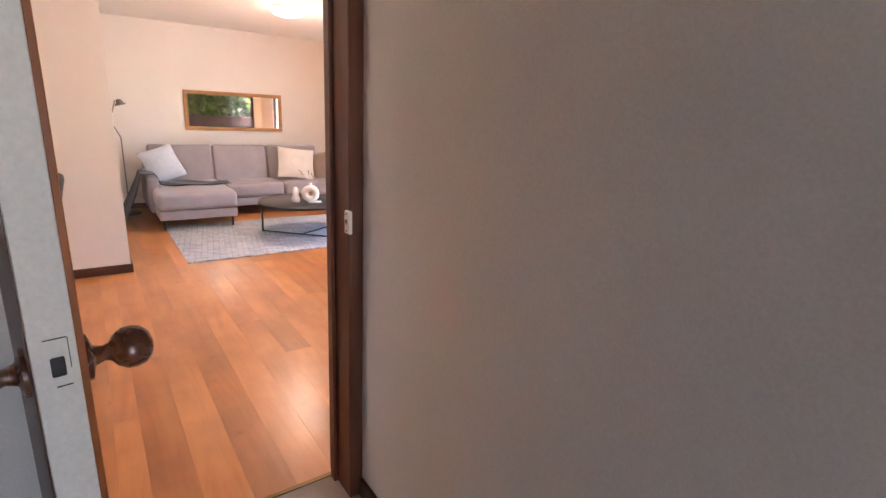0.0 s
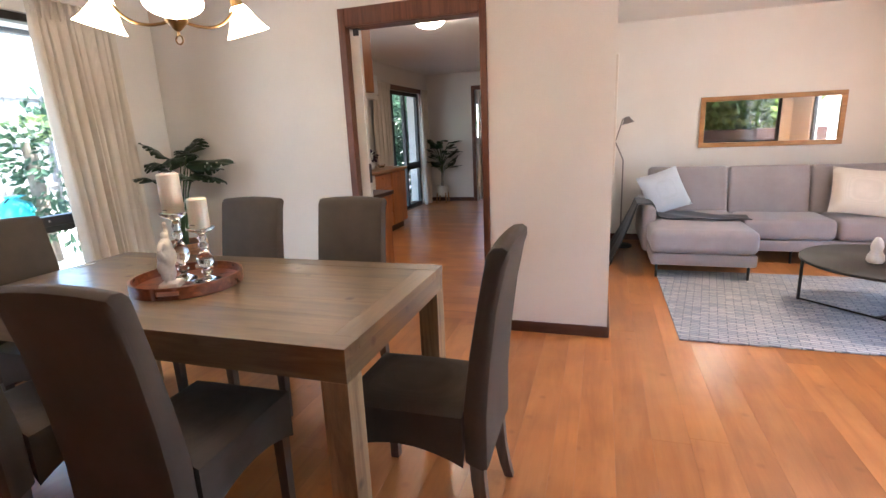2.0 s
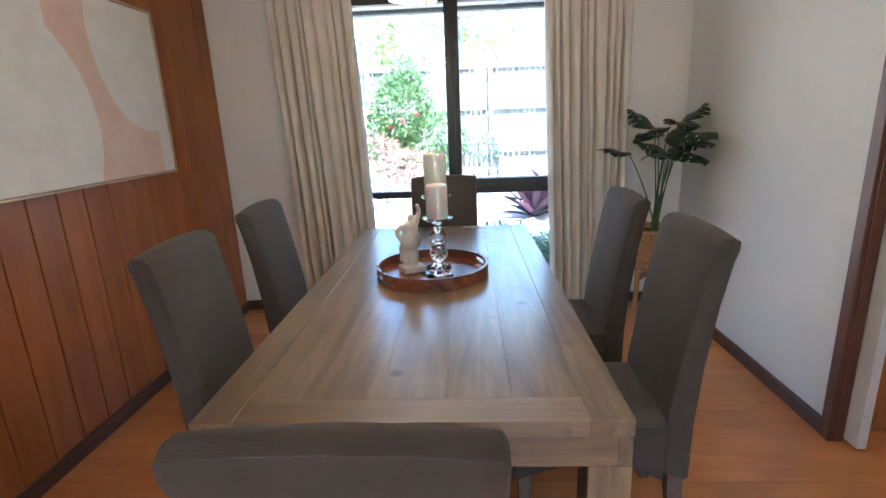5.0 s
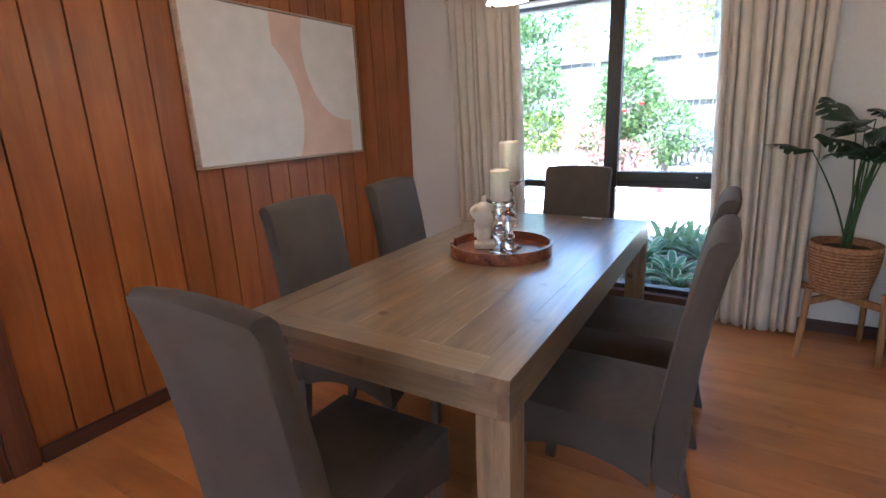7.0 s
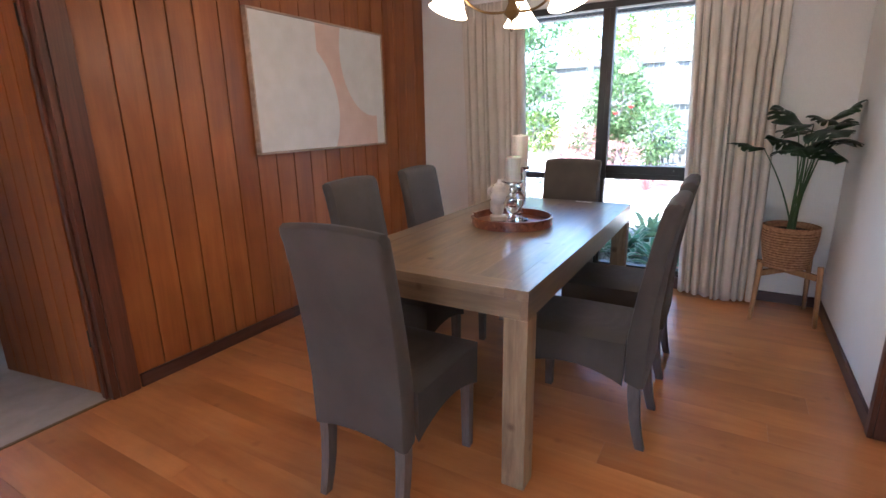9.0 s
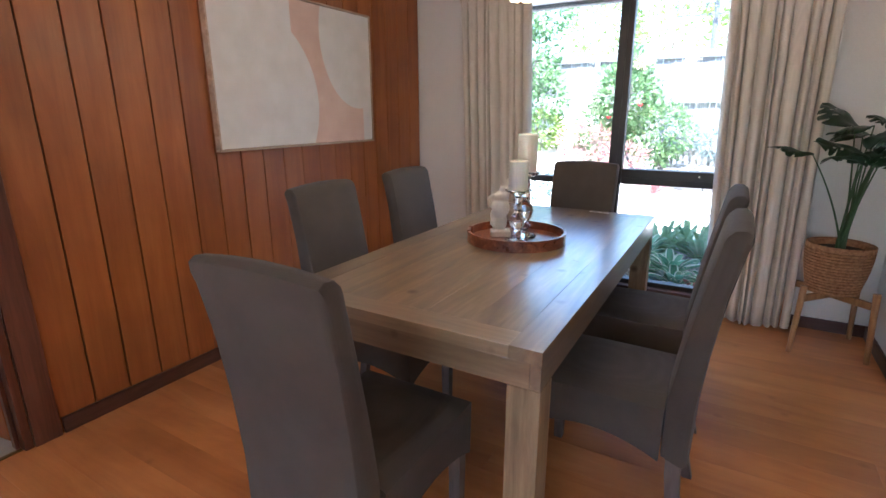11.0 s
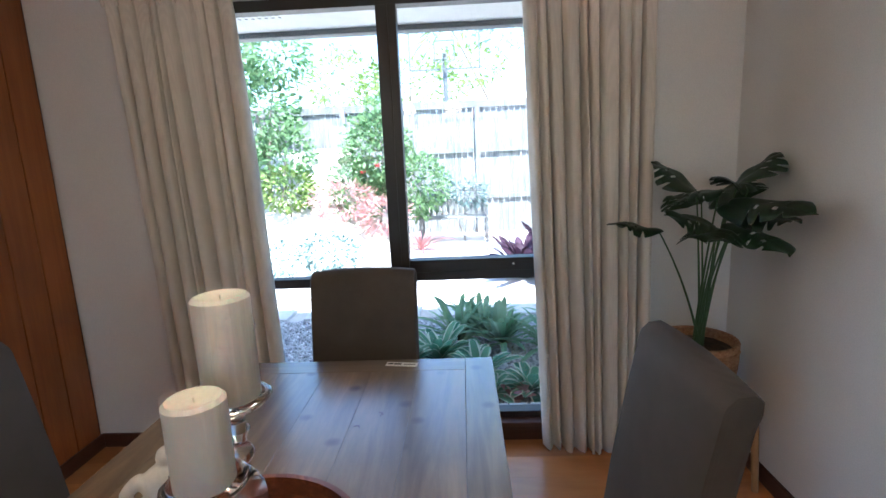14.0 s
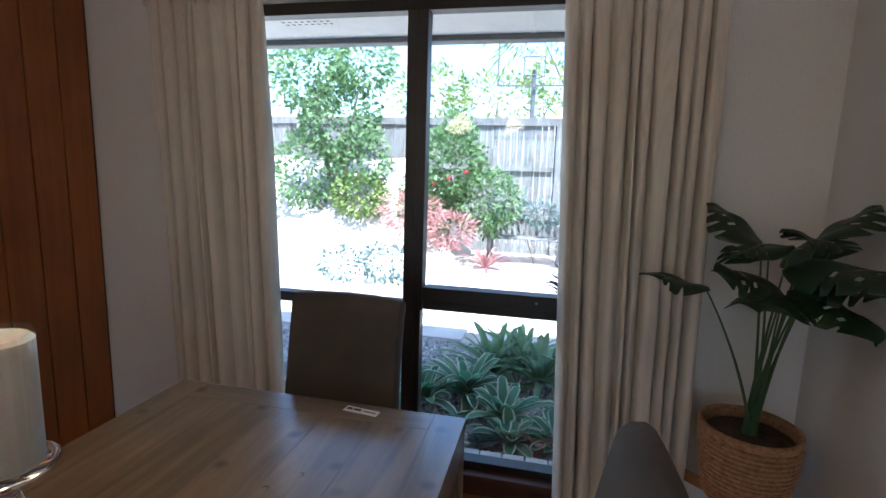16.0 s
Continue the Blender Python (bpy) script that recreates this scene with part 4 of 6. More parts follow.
for i in range(rings):
    z = 0.006 + (hp - 0.012) * i / rings
    rr = 0.122 + 0.034 * math.sin(min(1.0, z / hp * 1.15) * math.pi * 0.5)
    dz = (hp - 0.012) / rings
    prof += [(rr - 0.006, z), (rr + 0.004, z + dz * 0.3), (rr + 0.004, z + dz * 0.7)]
prof += [(0.158, hp), (0.150, hp + 0.003), (0.146, hp - 0.01), (0.142, hp - 0.035), (0.0, hp - 0.03)]
bm = lathe(prof, 56, False)
rnd = random.Random(5)
for v in bm.verts:
    r0 = math.hypot(v.co.x, v.co.y)
    if r0 > 0.147:
        a = math.atan2(v.co.y, v.co.x)
        k = 1 + 0.013 * math.sin(a * 28 + (round(v.co.z / 0.0172) % 2) * math.pi) + rnd.uniform(-0.006, 0.006)
        v.co.x, v.co.y = v.co.x * k, v.co.y * k
part("basket", bm, M_BASKET, pot)
part("rim_coil", tube([(0.153 * math.cos(a), 0.153 * math.sin(a), hp + 0.002) for a in [2 * math.pi * i / 40 for i in range(41)]], 0.0075, 8), M_BASKET, pot, "plaited rim of the basket")
for sgn in (-1, 1):
    part("lug", tube([(0.158 * math.cos(a), 0.158 * math.sin(a) , hp - 0.012 - 0.02 * abs(math.sin((a - sgn * 0.8) * 5))) for a in [sgn * 0.8 - 0.3 + 0.06 * i for i in range(11)]], 0.006, 6), M_BASKET, pot)
plant = thing("monstera_plant", pose(PX, PY, 0.3465 + hp - 0.034), "artificial monstera plant with split dark green leaves", "plant")
part("soil", lathe([(0, 0.012), (0.07, 0.011), (0.128, 0.006), (0.140, 0.0), (0, 0)], 32, False), M_SOIL, plant)
ZP = 0.3465 + hp - 0.034
# leaves: where the stem meets the blade, its tip, its width
HEADS = [((0.08, -0.215, 1.112), (0.10, -0.41, 1.155), 0.15), ((0.03, -0.05, 1.255), (-0.06, -0.175, 1.385), 0.20), ((0.07, 0.02, 1.265), (0.06, -0.16, 1.225), 0.17),
         ((0.11, 0.0, 1.115), (0.14, -0.215, 1.195), 0.19), ((0.05, 0.10, 1.280), (0.06, 0.235, 1.400), 0.20), ((0.08, 0.13, 1.270), (0.12, -0.02, 1.315), 0.15),
         ((0.13, 0.02, 1.215), (0.43, 0.13, 1.220), 0.18), ((0.13, 0.05, 1.140), (0.36, 0.12, 1.070), 0.20), ((0.10, 0.07, 1.170), (0.28, 0.19, 1.165), 0.22),
         ((0.03, 0.08, 1.20), (-0.09, 0.20, 1.285), 0.20), ((0.15, -0.02, 1.125), (0.30, -0.13, 1.105), 0.20), ((-0.03, 0.0, 1.20), (-0.19, -0.05, 1.225), 0.18)]
for i, (p, tip, wd) in enumerate(HEADS):
    top = (p[0], p[1], p[2] - ZP)
    foot = (0.020 * math.cos(i * 2.4), 0.020 * math.sin(i * 2.4), 0.008)
    pts = curve_pts(foot, top, (-p[0] * 0.09, -p[1] * 0.09, 0.01), 12)
    part("stem", tube(pts, [0.0060 - 0.0032 * k / 12 for k in range(13)], 8), M_STEM, plant)
    leafy_part(plant, top, (tip[0], tip[1], tip[2] - ZP), wd * 1.28, 40 + i)
part("stalk", tube([(0, 0, 0.004), (0.004, 0.002, 0.07), (0.0, 0.006, 0.15)], [0.024, 0.019, 0.008], 12), M_STEM, plant)

# ---- chandelier ----
M_SHADE = glow("lit_opal_glass", (1.0, 0.74, 0.45), 2.7)
LX, LY, LZ = -1.071, 3.979, 1.728
lamp = thing("chandelier", pose(LX, LY, 0), "three-arm bronze chandelier with lit opal glass shades", "ceiling light")
part("rod", tube([(0, 0, 1.80), (0, 0, H - 0.002)], 0.006, 10), M_BRASS, lamp)
part("canopy", lathe([(0, H - 0.04), (0.05, H - 0.03), (0.06, H - 0.001), (0, H - 0.001)], 28, False), M_BRASS, lamp)
part("hub", lathe([(0, LZ + 0.045), (0.010, LZ + 0.048), (0.022, LZ + 0.06), (0.036, LZ + 0.075), (0.040, LZ + 0.085), (0.030, LZ + 0.095), (0.018, LZ + 0.12), (0.022, LZ + 0.16), (0.014, LZ + 0.2), (0.008, LZ + 0.26), (0, LZ + 0.26)], 24, False), M_BRASS, lamp)
bm = tube([(0.016 * math.cos(a), 0, LZ + 0.0165 + 0.016 * math.sin(a)) for a in [2 * math.pi * i / 24 for i in range(25)]], 0.0032, 8)
part("pull_ring", bm, M_BRASS, lamp)
part("finial", tube([(0, 0, LZ + 0.030), (0, 0, LZ + 0.052)], 0.005, 8), M_BRASS, lamp)
for az in (-46.6, 73.4, 193.4):
    c, s = math.cos(radians(az)), math.sin(radians(az))
    rr = 0.262
    arm = curve_pts((0.02 * c, 0.02 * s, LZ + 0.085), (rr * c, rr * s, LZ + 0.195), (0.03 * c, 0.03 * s, -0.05), 14)
    part("arm", tube(arm, 0.006, 8), M_BRASS, lamp)
    tilt = pose(rr * c, rr * s, LZ + 0.195) @ pose(0, 0, 0, 0, 0, az) @ pose(0, 0, 0, 0, -20, 0)
    bm = lathe([(0, 0.012), (0.022, 0.010), (0.026, -0.012), (0.022, -0.022), (0, -0.022)], 18, False)
    bmesh.ops.transform(bm, matrix=tilt, verts=bm.verts)
    part("lamp_holder", bm, M_BRASS, lamp)
    bm = lathe([(0.026, -0.016), (0.036, -0.030), (0.050, -0.062), (0.070, -0.100), (0.088, -0.125), (0.090, -0.127), (0.086, -0.126), (0.066, -0.099), (0.046, -0.062), (0.030, -0.030)], 32, False)
    bmesh.ops.transform(bm, matrix=tilt, verts=bm.verts)
    part("shade", bm, M_SHADE, lamp, "lit flared opal glass shade")


def oyster_light(x, y, r, strength):
    m = glow("lit_ceiling_diffuser", (1.0, 0.82, 0.62), strength)
    o = thing("ceiling_light", pose(x, y, H), "round lit opal ceiling light", "ceiling light", "ceiling lights")
    part("diffuser", lathe([(0, -0.085), (r * 0.4, -0.080), (r * 0.75, -0.060), (r * 0.94, -0.032), (r, -0.012)], 36, False), m, o)
    part("rim", lathe([(r * 1.01, -0.016), (r * 1.04, -0.010), (r * 1.03, -0.001), (r * 0.9, -0.001)], 36, False), M_CHROME, o)


oyster_light(2.25, 6.45, 0.19, 5.0)
oyster_light(-1.22, 7.4, 0.15, 7.0)

# ---- living room ----
M_SOFA = weave("lilac_grey_sofa_fabric", (0.285, 0.25, 0.258), (0.355, 0.312, 0.322), 520, 0.9, 0.3, 0.3)
M_BLUE = weave("pale_blue_cushion", (0.46, 0.50, 0.56), (0.54, 0.58, 0.64), 420)
M_CREAM = weave("cream_cushion", (0.60, 0.54, 0.47), (0.68, 0.62, 0.55), 420)
M_TAUPE = weave("taupe_cushion", (0.28, 0.21, 0.165), (0.34, 0.26, 0.21), 420)
M_THROW = weave("charcoal_throw", (0.035, 0.036, 0.042), (0.06, 0.062, 0.07), 380)


def pillow_bm(w, d, h, puff=0.5, nx=12, ny=12):
    """A padded slab, thickest in the middle, lying in x and y."""
    bm = bmesh.new()
    rows = []
    for sgn in (1, -1):
        g = []
        for j in range(ny + 1):
            line = []
            for i in range(nx + 1):
                u, v = -1 + 2 * i / nx, -1 + 2 * j / ny
                e = (1 - u ** 4) * (1 - v ** 4)
                pinch = 1 - 0.06 * (1 - u * u) * abs(v) ** 3 - 0.06 * (1 - v * v) * abs(u) ** 3
                line.append(bm.verts.new((u * w / 2 * (1 - 0.05 * (1 - v * v)), v * d / 2 * (1 - 0.05 * (1 - u * u)), sgn * h / 2 * (puff + (1 - puff) * e) * (e ** 0.35 if e > 0 else 0))))
            g.append(line)
        rows.append(g)
        for j in range(ny):
            for i in range(nx):
                bm.faces.new((g[j][i], g[j][i + 1], g[j + 1][i + 1], g[j + 1][i]))
    bmesh.ops.remove_doubles(bm, verts=bm.verts, dist=0.0005)
    return bm


sofa = thing("sofa", pose(0, 0, 0), "lilac-grey fabric corner sofa with chaise on thin black legs", "sofa")
SX, SXR, SYB, SYF, SYC = 0.87, 3.60, 8.50, 7.62, 6.96
part("chaise_base", boxes((SX + 0.03, 1.735, SYC + 0.03, SYB - 0.20, 0.13, 0.24), bevel=0.02), M_SOFA, sofa)
part("seat_base", boxes((1.737, SXR - 0.10, SYF + 0.02, SYB - 0.20, 0.13, 0.24), bevel=0.02), M_SOFA, sofa)


def cushion_box(x0, x1, y0, y1, z0, z1, b=0.05):
    bm = boxes((x0, x1, y0, y1, z0, z1), bevel=b, seg=5)
    return bm


part("chaise_cushion", cushion_box(SX + 0.02, 1.738, SYC, SYB - 0.25, 0.242, 0.45, 0.06), M_SOFA, sofa)
part("seat_cushion", cushion_box(1.742, 2.52, SYF, SYB - 0.25, 0.242, 0.44, 0.055), M_SOFA, sofa)
part("seat_cushion", cushion_box(2.524, SXR - 0.12, SYF, SYB - 0.25, 0.242, 0.44, 0.055), M_SOFA, sofa)
part("back_frame", boxes((SX + 0.02, SXR - 0.1, SYB - 0.2, SYB, 0.13, 0.66), bevel=0.03), M_SOFA, sofa)
for x0, x1 in ((0.94, 1.712), (1.716, 2.436), (2.440, 3.19)):
    bm = boxes((x0, x1, -0.085, 0.085, 0.0, 0.50), bevel=0.035, seg=5)
    bmesh.ops.rotate(bm, verts=bm.verts, matrix=Matrix.Rotation(radians(-12), 3, "X"))
    bmesh.ops.translate(bm, verts=bm.verts, vec=(0, SYB - 0.34, 0.40))
    part("back_cushion", bm, M_SOFA, sofa)
part("arm", boxes((SX - 0.02, SX + 0.10, 7.42, SYB, 0.14, 0.58), bevel=0.05, seg=5), M_SOFA, sofa)
part("arm", boxes((SXR - 0.14, SXR, 7.55, SYB, 0.14, 0.56), bevel=0.05, seg=5), M_SOFA, sofa)
for x, y in ((0.95, 7.03), (1.68, 7.03), (0.95, 8.4), (3.5, 7.7), (3.5, 8.4), (2.2, 7.72)):
    part("leg", tube([(x, y, 0.001 if y > 7.3 else 0.013), (x, y, 0.135)], [0.010, 0.014], 10), M_BLACK, sofa)


def cushion(name, label, material, m, w=0.5, d=0.5):
    t = thing(name, m, label, "cushion", "sofa cushions")
    part("cover", pillow_bm(w, d, 0.15), material, t)


cushion("scatter_cushion", "pale blue scatter cushion leaning on the sofa back", M_BLUE, pose(1.08, 7.96, 0.67, 66, 0, 14) @ pose(0, 0, 0, 0, 0, 17), 0.44, 0.44)
cushion("scatter_cushion", "cream patterned scatter cushion leaning on the sofa", M_CREAM, pose(2.78, 7.90, 0.66, 64, 0, -4) @ pose(0, 0, 0, 0, 0, -7), 0.52, 0.46)
cushion("scatter_cushion", "taupe scatter cushion in the sofa corner", M_TAUPE, pose(3.28, 7.93, 0.64, 62, 0, -16) @ pose(0, 0, 0, 0, 0, 14), 0.50, 0.42)
th = thing("throw_blanket", pose(0, 0, 0), "charcoal throw draped over the chaise and arm", "blanket")
bm = bmesh.new()
gr = []
for j in range(13):
    v = j / 12
    line = []
    for i in range(31):
        u = i / 30
        x = 0.80 + 0.98 * u
        y = 7.52 - 0.10 * u + v * (0.50 - 0.22 * u) + 0.03 * math.sin(9 * u + 3 * v)
        z = 0.470 + 0.008 * math.sin(14 * u + 7 * v)
        if x < 1.0:
            z = 0.470 + 0.15 * min(1, (1.0 - x) / 0.05)
            z = min(z, 0.600)
        line.append(bm.verts.new((x, y, z)))
    hang = []
    for q in range(8):
        f = q / 7
        fold = 0.022 * math.sin(19 * v + 2 * f) * (1 - f)
        hang.append(bm.verts.new((0.60 + 0.20 * f + fold - 0.05 * (1 - f) ** 3, line[0].co.y - 0.10 + 0.10 * f + 0.30 * (1 - f) * (v - 0.3), 0.016 + 0.58 * f ** 0.85 + 0.01 * math.sin(11 * v) * (1 - f))))
    gr.append(hang + line)
for a, b in zip(gr, gr[1:]):
    for i in range(len(a) - 1):
        bm.faces.new((a[i], a[i + 1], b[i + 1], b[i]))
tb = part("cloth", bm, M_THROW, th)
_s = tb.modifiers.new("thick", "SOLIDIFY")
_s.thickness = 0.008

M_RUG, _nt, _b = mat("woven_blue_grey_rug", 0.95)
_mp = coords(_nt, (1, 1, 1), False)
_br = node(_nt, "ShaderNodeTexBrick", Scale=1.0, Mortar_Size=0.004)
_br.offset = 0.5
for k, v in (("Brick Width", 0.11), ("Row Height", 0.032), ("Color1", (0.34, 0.37, 0.42, 1)), ("Color2", (0.56, 0.56, 0.57, 1)), ("Mortar", (0.20, 0.22, 0.26, 1)), ("Bias", 0.0)):
    _br.inputs[k].default_value = v
_rot = _nt.nodes.new("ShaderNodeMapping")
_rot.inputs["Rotation"].default_value = (0, 0, 0.18)
_nt.links.new(_mp.outputs[0], _rot.inputs["Vector"])
_nt.links.new(_rot.outputs[0], _br.inputs["Vector"])
_nt.links.new(_br.outputs["Color"], _b.inputs["Base Color"])
bump(_nt, _b, _br.outputs["Fac"], -0.6, 0.004)
rug = thing("rug", pose(0.965, 5.625, 0.0), "pale blue-grey woven rug under the coffee table", "rug")
part("mat", boxes((0, 2.38, 0, 1.65, 0.0005, 0.012), bevel=0.004), M_RUG, rug)

ct = thing("coffee_table", pose(2.33, 6.30, 0.0125, 0, 0, 0), "round black coffee table on thin square-section legs", "coffee table")
part("tabletop", lathe([(0, 0.365), (0.51, 0.365), (0.517, 0.370), (0.517, 0.384), (0.51, 0.390), (0, 0.390)], 64, False), M_BLACK, ct)
cl = [(-0.42, 0.28), (0.26, -0.42), (0.42, 0.22)]
for x, y in cl:
    part("leg", boxes((x - 0.009, x + 0.009, y - 0.009, y + 0.009, 0.0005, 0.366), bevel=0.001), M_BLACK, ct)
for a, b in ((cl[0], cl[1]), (cl[2], (-0.08, -0.07))):
    part("floor_bar", tube([(*a, 0.010), (*b, 0.010)], 0.009, 4), M_BLACK, ct)
M_CERAM = surface("white_matt_ceramic", (0.74, 0.72, 0.69), (0.80, 0.78, 0.75), 10, 0.6, 0.2)
vase = thing("donut_vase", pose(2.34, 6.15, 0.4026, 0, 0, -20), "white matt ceramic ring vase on the coffee table", "vase")
part("ring", tube([(0.062 * math.cos(a), 0, 0.100 + 0.062 * math.sin(a)) for a in [2 * math.pi * i / 32 for i in range(33)]], 0.037, 14), M_CERAM, vase)
part("neck", lathe([(0.020, 0.185), (0.014, 0.200), (0.016, 0.225), (0.012, 0.225), (0.010, 0.19)], 18, False), M_CERAM, vase)
part("foot", boxes((-0.03, 0.12, -0.05, 0.05, 0, 0.014), bevel=0.005), M_CERAM, vase)
M_DRY = plain("dried_grass", (0.34, 0.25, 0.21), 0.9)
for k in range(6):
    rnd = random.Random(k)
    tip = (rnd.uniform(-0.16, 0.06), rnd.uniform(-0.06, 0.06), 0.30 + rnd.uniform(0.0, 0.08))
    part("dried_stem", tube(curve_pts((0, 0, 0.2), tip, (0, 0, 0.03), 8), [0.002] * 5 + [0.006, 0.008, 0.006, 0.002], 6), M_DRY, vase)
vase2 = thing("small_vase", pose(2.20, 6.24, 0.4026), "white matt ceramic knot ornament on the coffee table", "ornament")
part("body", lathe([(0, 0), (0.04, 0), (0.05, 0.02), (0.045, 0.05), (0.03, 0.08), (0.036, 0.11), (0.028, 0.145), (0.014, 0.17), (0, 0.172)], 20, False), M_CERAM, vase2)

sw = thing("light_switch", pose(XE - 0.001, 7.36, 1.04, 0, 0, 90), "white light switch beside the wide opening", "light switch")
part("plate", boxes((-0.036, 0.036, 0, 0.009, -0.058, 0.058), bevel=0.003), M_WHITEP, sw)
part("rocker", boxes((-0.009, 0.009, 0.0092, 0.013, -0.016, 0.016), bevel=0.001), M_WHITEP, sw)
fl = thing("floor_lamp", pose(0.68, 8.27, 0), "slim grey metal reading floor lamp beside the sofa", "floor lamp")
M_LAMPG = plain("grey_lamp_metal", (0.22, 0.20, 0.19), 0.4, 0.6)
part("base", lathe([(0, 0.001), (0.13, 0.001), (0.13, 0.014), (0.12, 0.02), (0, 0.02)], 32, False), M_BLACK, fl)
part("pole", tube([(0, 0, 0.02), (0, 0, 0.98), (-0.09, 0, 1.18)], 0.008, 10), M_LAMPG, fl)
part("arm", tube([(-0.09, 0, 1.18), (-0.02, 0, 1.42), (0.02, 0, 1.435)], 0.007, 10), M_LAMPG, fl)
bm = lathe([(0.014, 0.045), (0.026, 0.040), (0.045, 0.0), (0.068, -0.028), (0.065, -0.028), (0.04, 0.0), (0.02, 0.035)], 24, False)
bmesh.ops.transform(bm, matrix=pose(0.03, 0, 1.40, 0, -14, 0), verts=bm.verts)
part("shade", bm, M_LAMPG, fl)

M_MIRROR, _nt, _b = mat("mirror_glass", 0.02, 1.0, (0.82, 0.85, 0.84))
M_HONEY = wood("honey_pine_frame", (0.30, 0.14, 0.045), (0.42, 0.21, 0.07), (0.5, 0.27, 0.1), (2.5, 20, 20), 0.4)
mir = thing("wall_mirror", pose(1.474, YL - 0.002, 1.072), "wide mirror in a honey pine frame above the sofa", "mirror")
MW, MH, MF = 1.345, 0.54, 0.05
part("glass", boxes((MF, MW - MF, -0.012, -0.006, MF, MH - MF)), M_MIRROR, mir, "", False)
for a in ((0, MW, -0.03, 0, 0, MF), (0, MW, -0.03, 0, MH - MF, MH), (0, MF, -0.03, 0, MF, MH - MF), (MW - MF, MW, -0.03, 0, MF, MH - MF)):
    part("frame_rail", boxes(a, bevel=0.004), M_HONEY, mir)
lp = thing("wall_canvas", pose(XP + 0.001, 6.3, 1.0), "thin-edged canvas on the living room side wall", "picture")
part("canvas", boxes((0, 0.028, 0, 1.2, 0, 0.85), bevel=0.003), M_CREAM, lp)
vent = thing("floor_vent", pose(3.75, 6.05, 0.001), "white metal floor heating vent", "vent")
part("frame", boxes((-0.15, 0.15, -0.06, 0.06, 0, 0.006), bevel=0.001), M_WHITEP, vent)
for k in range(7):
    part("slat", boxes((-0.13 + k * 0.038, -0.110 + k * 0.038, -0.045, 0.045, 0.0062, 0.008)), M_BLACK, vent, "", False)
sr = thing("skirting_heater", pose(6.3, 11.498, 0.10), "long low white skirting heater on the far wall", "heater")
part("body", boxes((-1.4, 1.4, -0.06, 0.0, 0.0, 0.14), bevel=0.01), M_WHITEP, sr)
beam = thing("timber_pelmet", pose(6.2, 11.43, 2.16), "dark stained timber pelmet beam in the adjoining room", "pelmet")
part("board", boxes((-0.9, 0.9, 0.0, 0.069, 0, 0.2), bevel=0.004), M_JAMB, beam)
wl = thing("pendant_lamp", pose(4.9, 8.61, 0), "small lit glass pendant in the adjoining room", "pendant lamp")
part("globe", lathe([(0, 1.93), (0.05, 1.95), (0.07, 2.0), (0.05, 2.06), (0.02, 2.09), (0, 2.09)], 24, False), glow("lit_pendant_glass", (1, 0.85, 0.62), 5.0), wl)
part("rod", tube([(0, 0, 2.09), (0, 0, H)], 0.005, 8), M_BLACK, wl)
# ---- kitchen ----
M_CAB = wood("honey_oak_cabinet", (0.32, 0.105, 0.025), (0.43, 0.155, 0.040), (0.50, 0.205, 0.060), (16, 16, 1.5), 0.38, bmp=0.1, coat=0.15)
M_BENCH = wood("oak_benchtop", (0.34, 0.16, 0.05), (0.45, 0.23, 0.08), (0.54, 0.30, 0.12), (16, 1.4, 16), 0.35, coat=0.2)
M_ENAMEL = plain("cream_enamel", (0.68, 0.65, 0.57), 0.3)
hob = thing("cooktop_bench", pose(0, 0, 0), "oak cooktop bench with plain end panel beside the doorway", "kitchen bench")
part("end_panel", boxes((-1.32, -1.27, YN + T + 0.002, 6.27, 0.001, 0.862), bevel=0.003), M_CAB, hob)
part("body", boxes((-2.10, -1.322, YN + T + 0.002, 6.25, 0.10, 0.862), bevel=0.002), M_CAB, hob)
part("benchtop", boxes((-2.10, -1.25, YN + T + 0.001, 6.31, 0.864, 0.90), bevel=0.006), M_SILLW, hob, "dark edged benchtop")
ck = thing("cooktop", pose(-1.60, 6.06, 0.9005), "white gas cooktop with black trivets", "cooktop")
part("plate", boxes((-0.28, 0.28, -0.22, 0.2, 0, 0.014), bevel=0.005), M_WHITEP, ck)
for dx in (-0.13, 0.13):
    for dy in (-0.1, 0.1):
        part("burner", lathe([(0, 0.0145), (0.045, 0.0145), (0.045, 0.026), (0.03, 0.03), (0, 0.03)], 20, False), M_BLACK, ck)
        ck.children[-1].matrix_local = pose(dx, dy, 0)
        tr = part("trivet", boxes((-0.09, 0.09, -0.006, 0.006, 0.032, 0.044), (-0.006, 0.006, -0.09, 0.09, 0.0321, 0.0441), (-0.09, -0.08, -0.006, 0.006, 0.0145, 0.032), (0.08, 0.09, -0.006, 0.006, 0.0145, 0.032)), M_BLACK, ck, "", False)
        tr.matrix_local = pose(dx, dy, 0)
oh = thing("overhead_cupboard", pose(0, 0, 0), "oak overhead cupboard and rangehood above the cooktop", "cupboard")
part("body", boxes((-2.2, -1.27, YN + T + 0.002, 6.10, 1.69, 2.40), bevel=0.003), M_CAB, oh)
part("rangehood", boxes((-1.9, -1.29, YN + T + 0.002, 6.20, 1.645, 1.688), bevel=0.006), M_ENAMEL, oh)
oh2 = thing("overhead_cupboard", pose(0, 0, 0), "tall oak overhead cupboard on the window wall", "cupboard")
part("body", boxes((KX0 + 0.001, KX0 + 0.33, 6.42, 6.84, 1.45, 2.3), bevel=0.003), M_CAB, oh2)

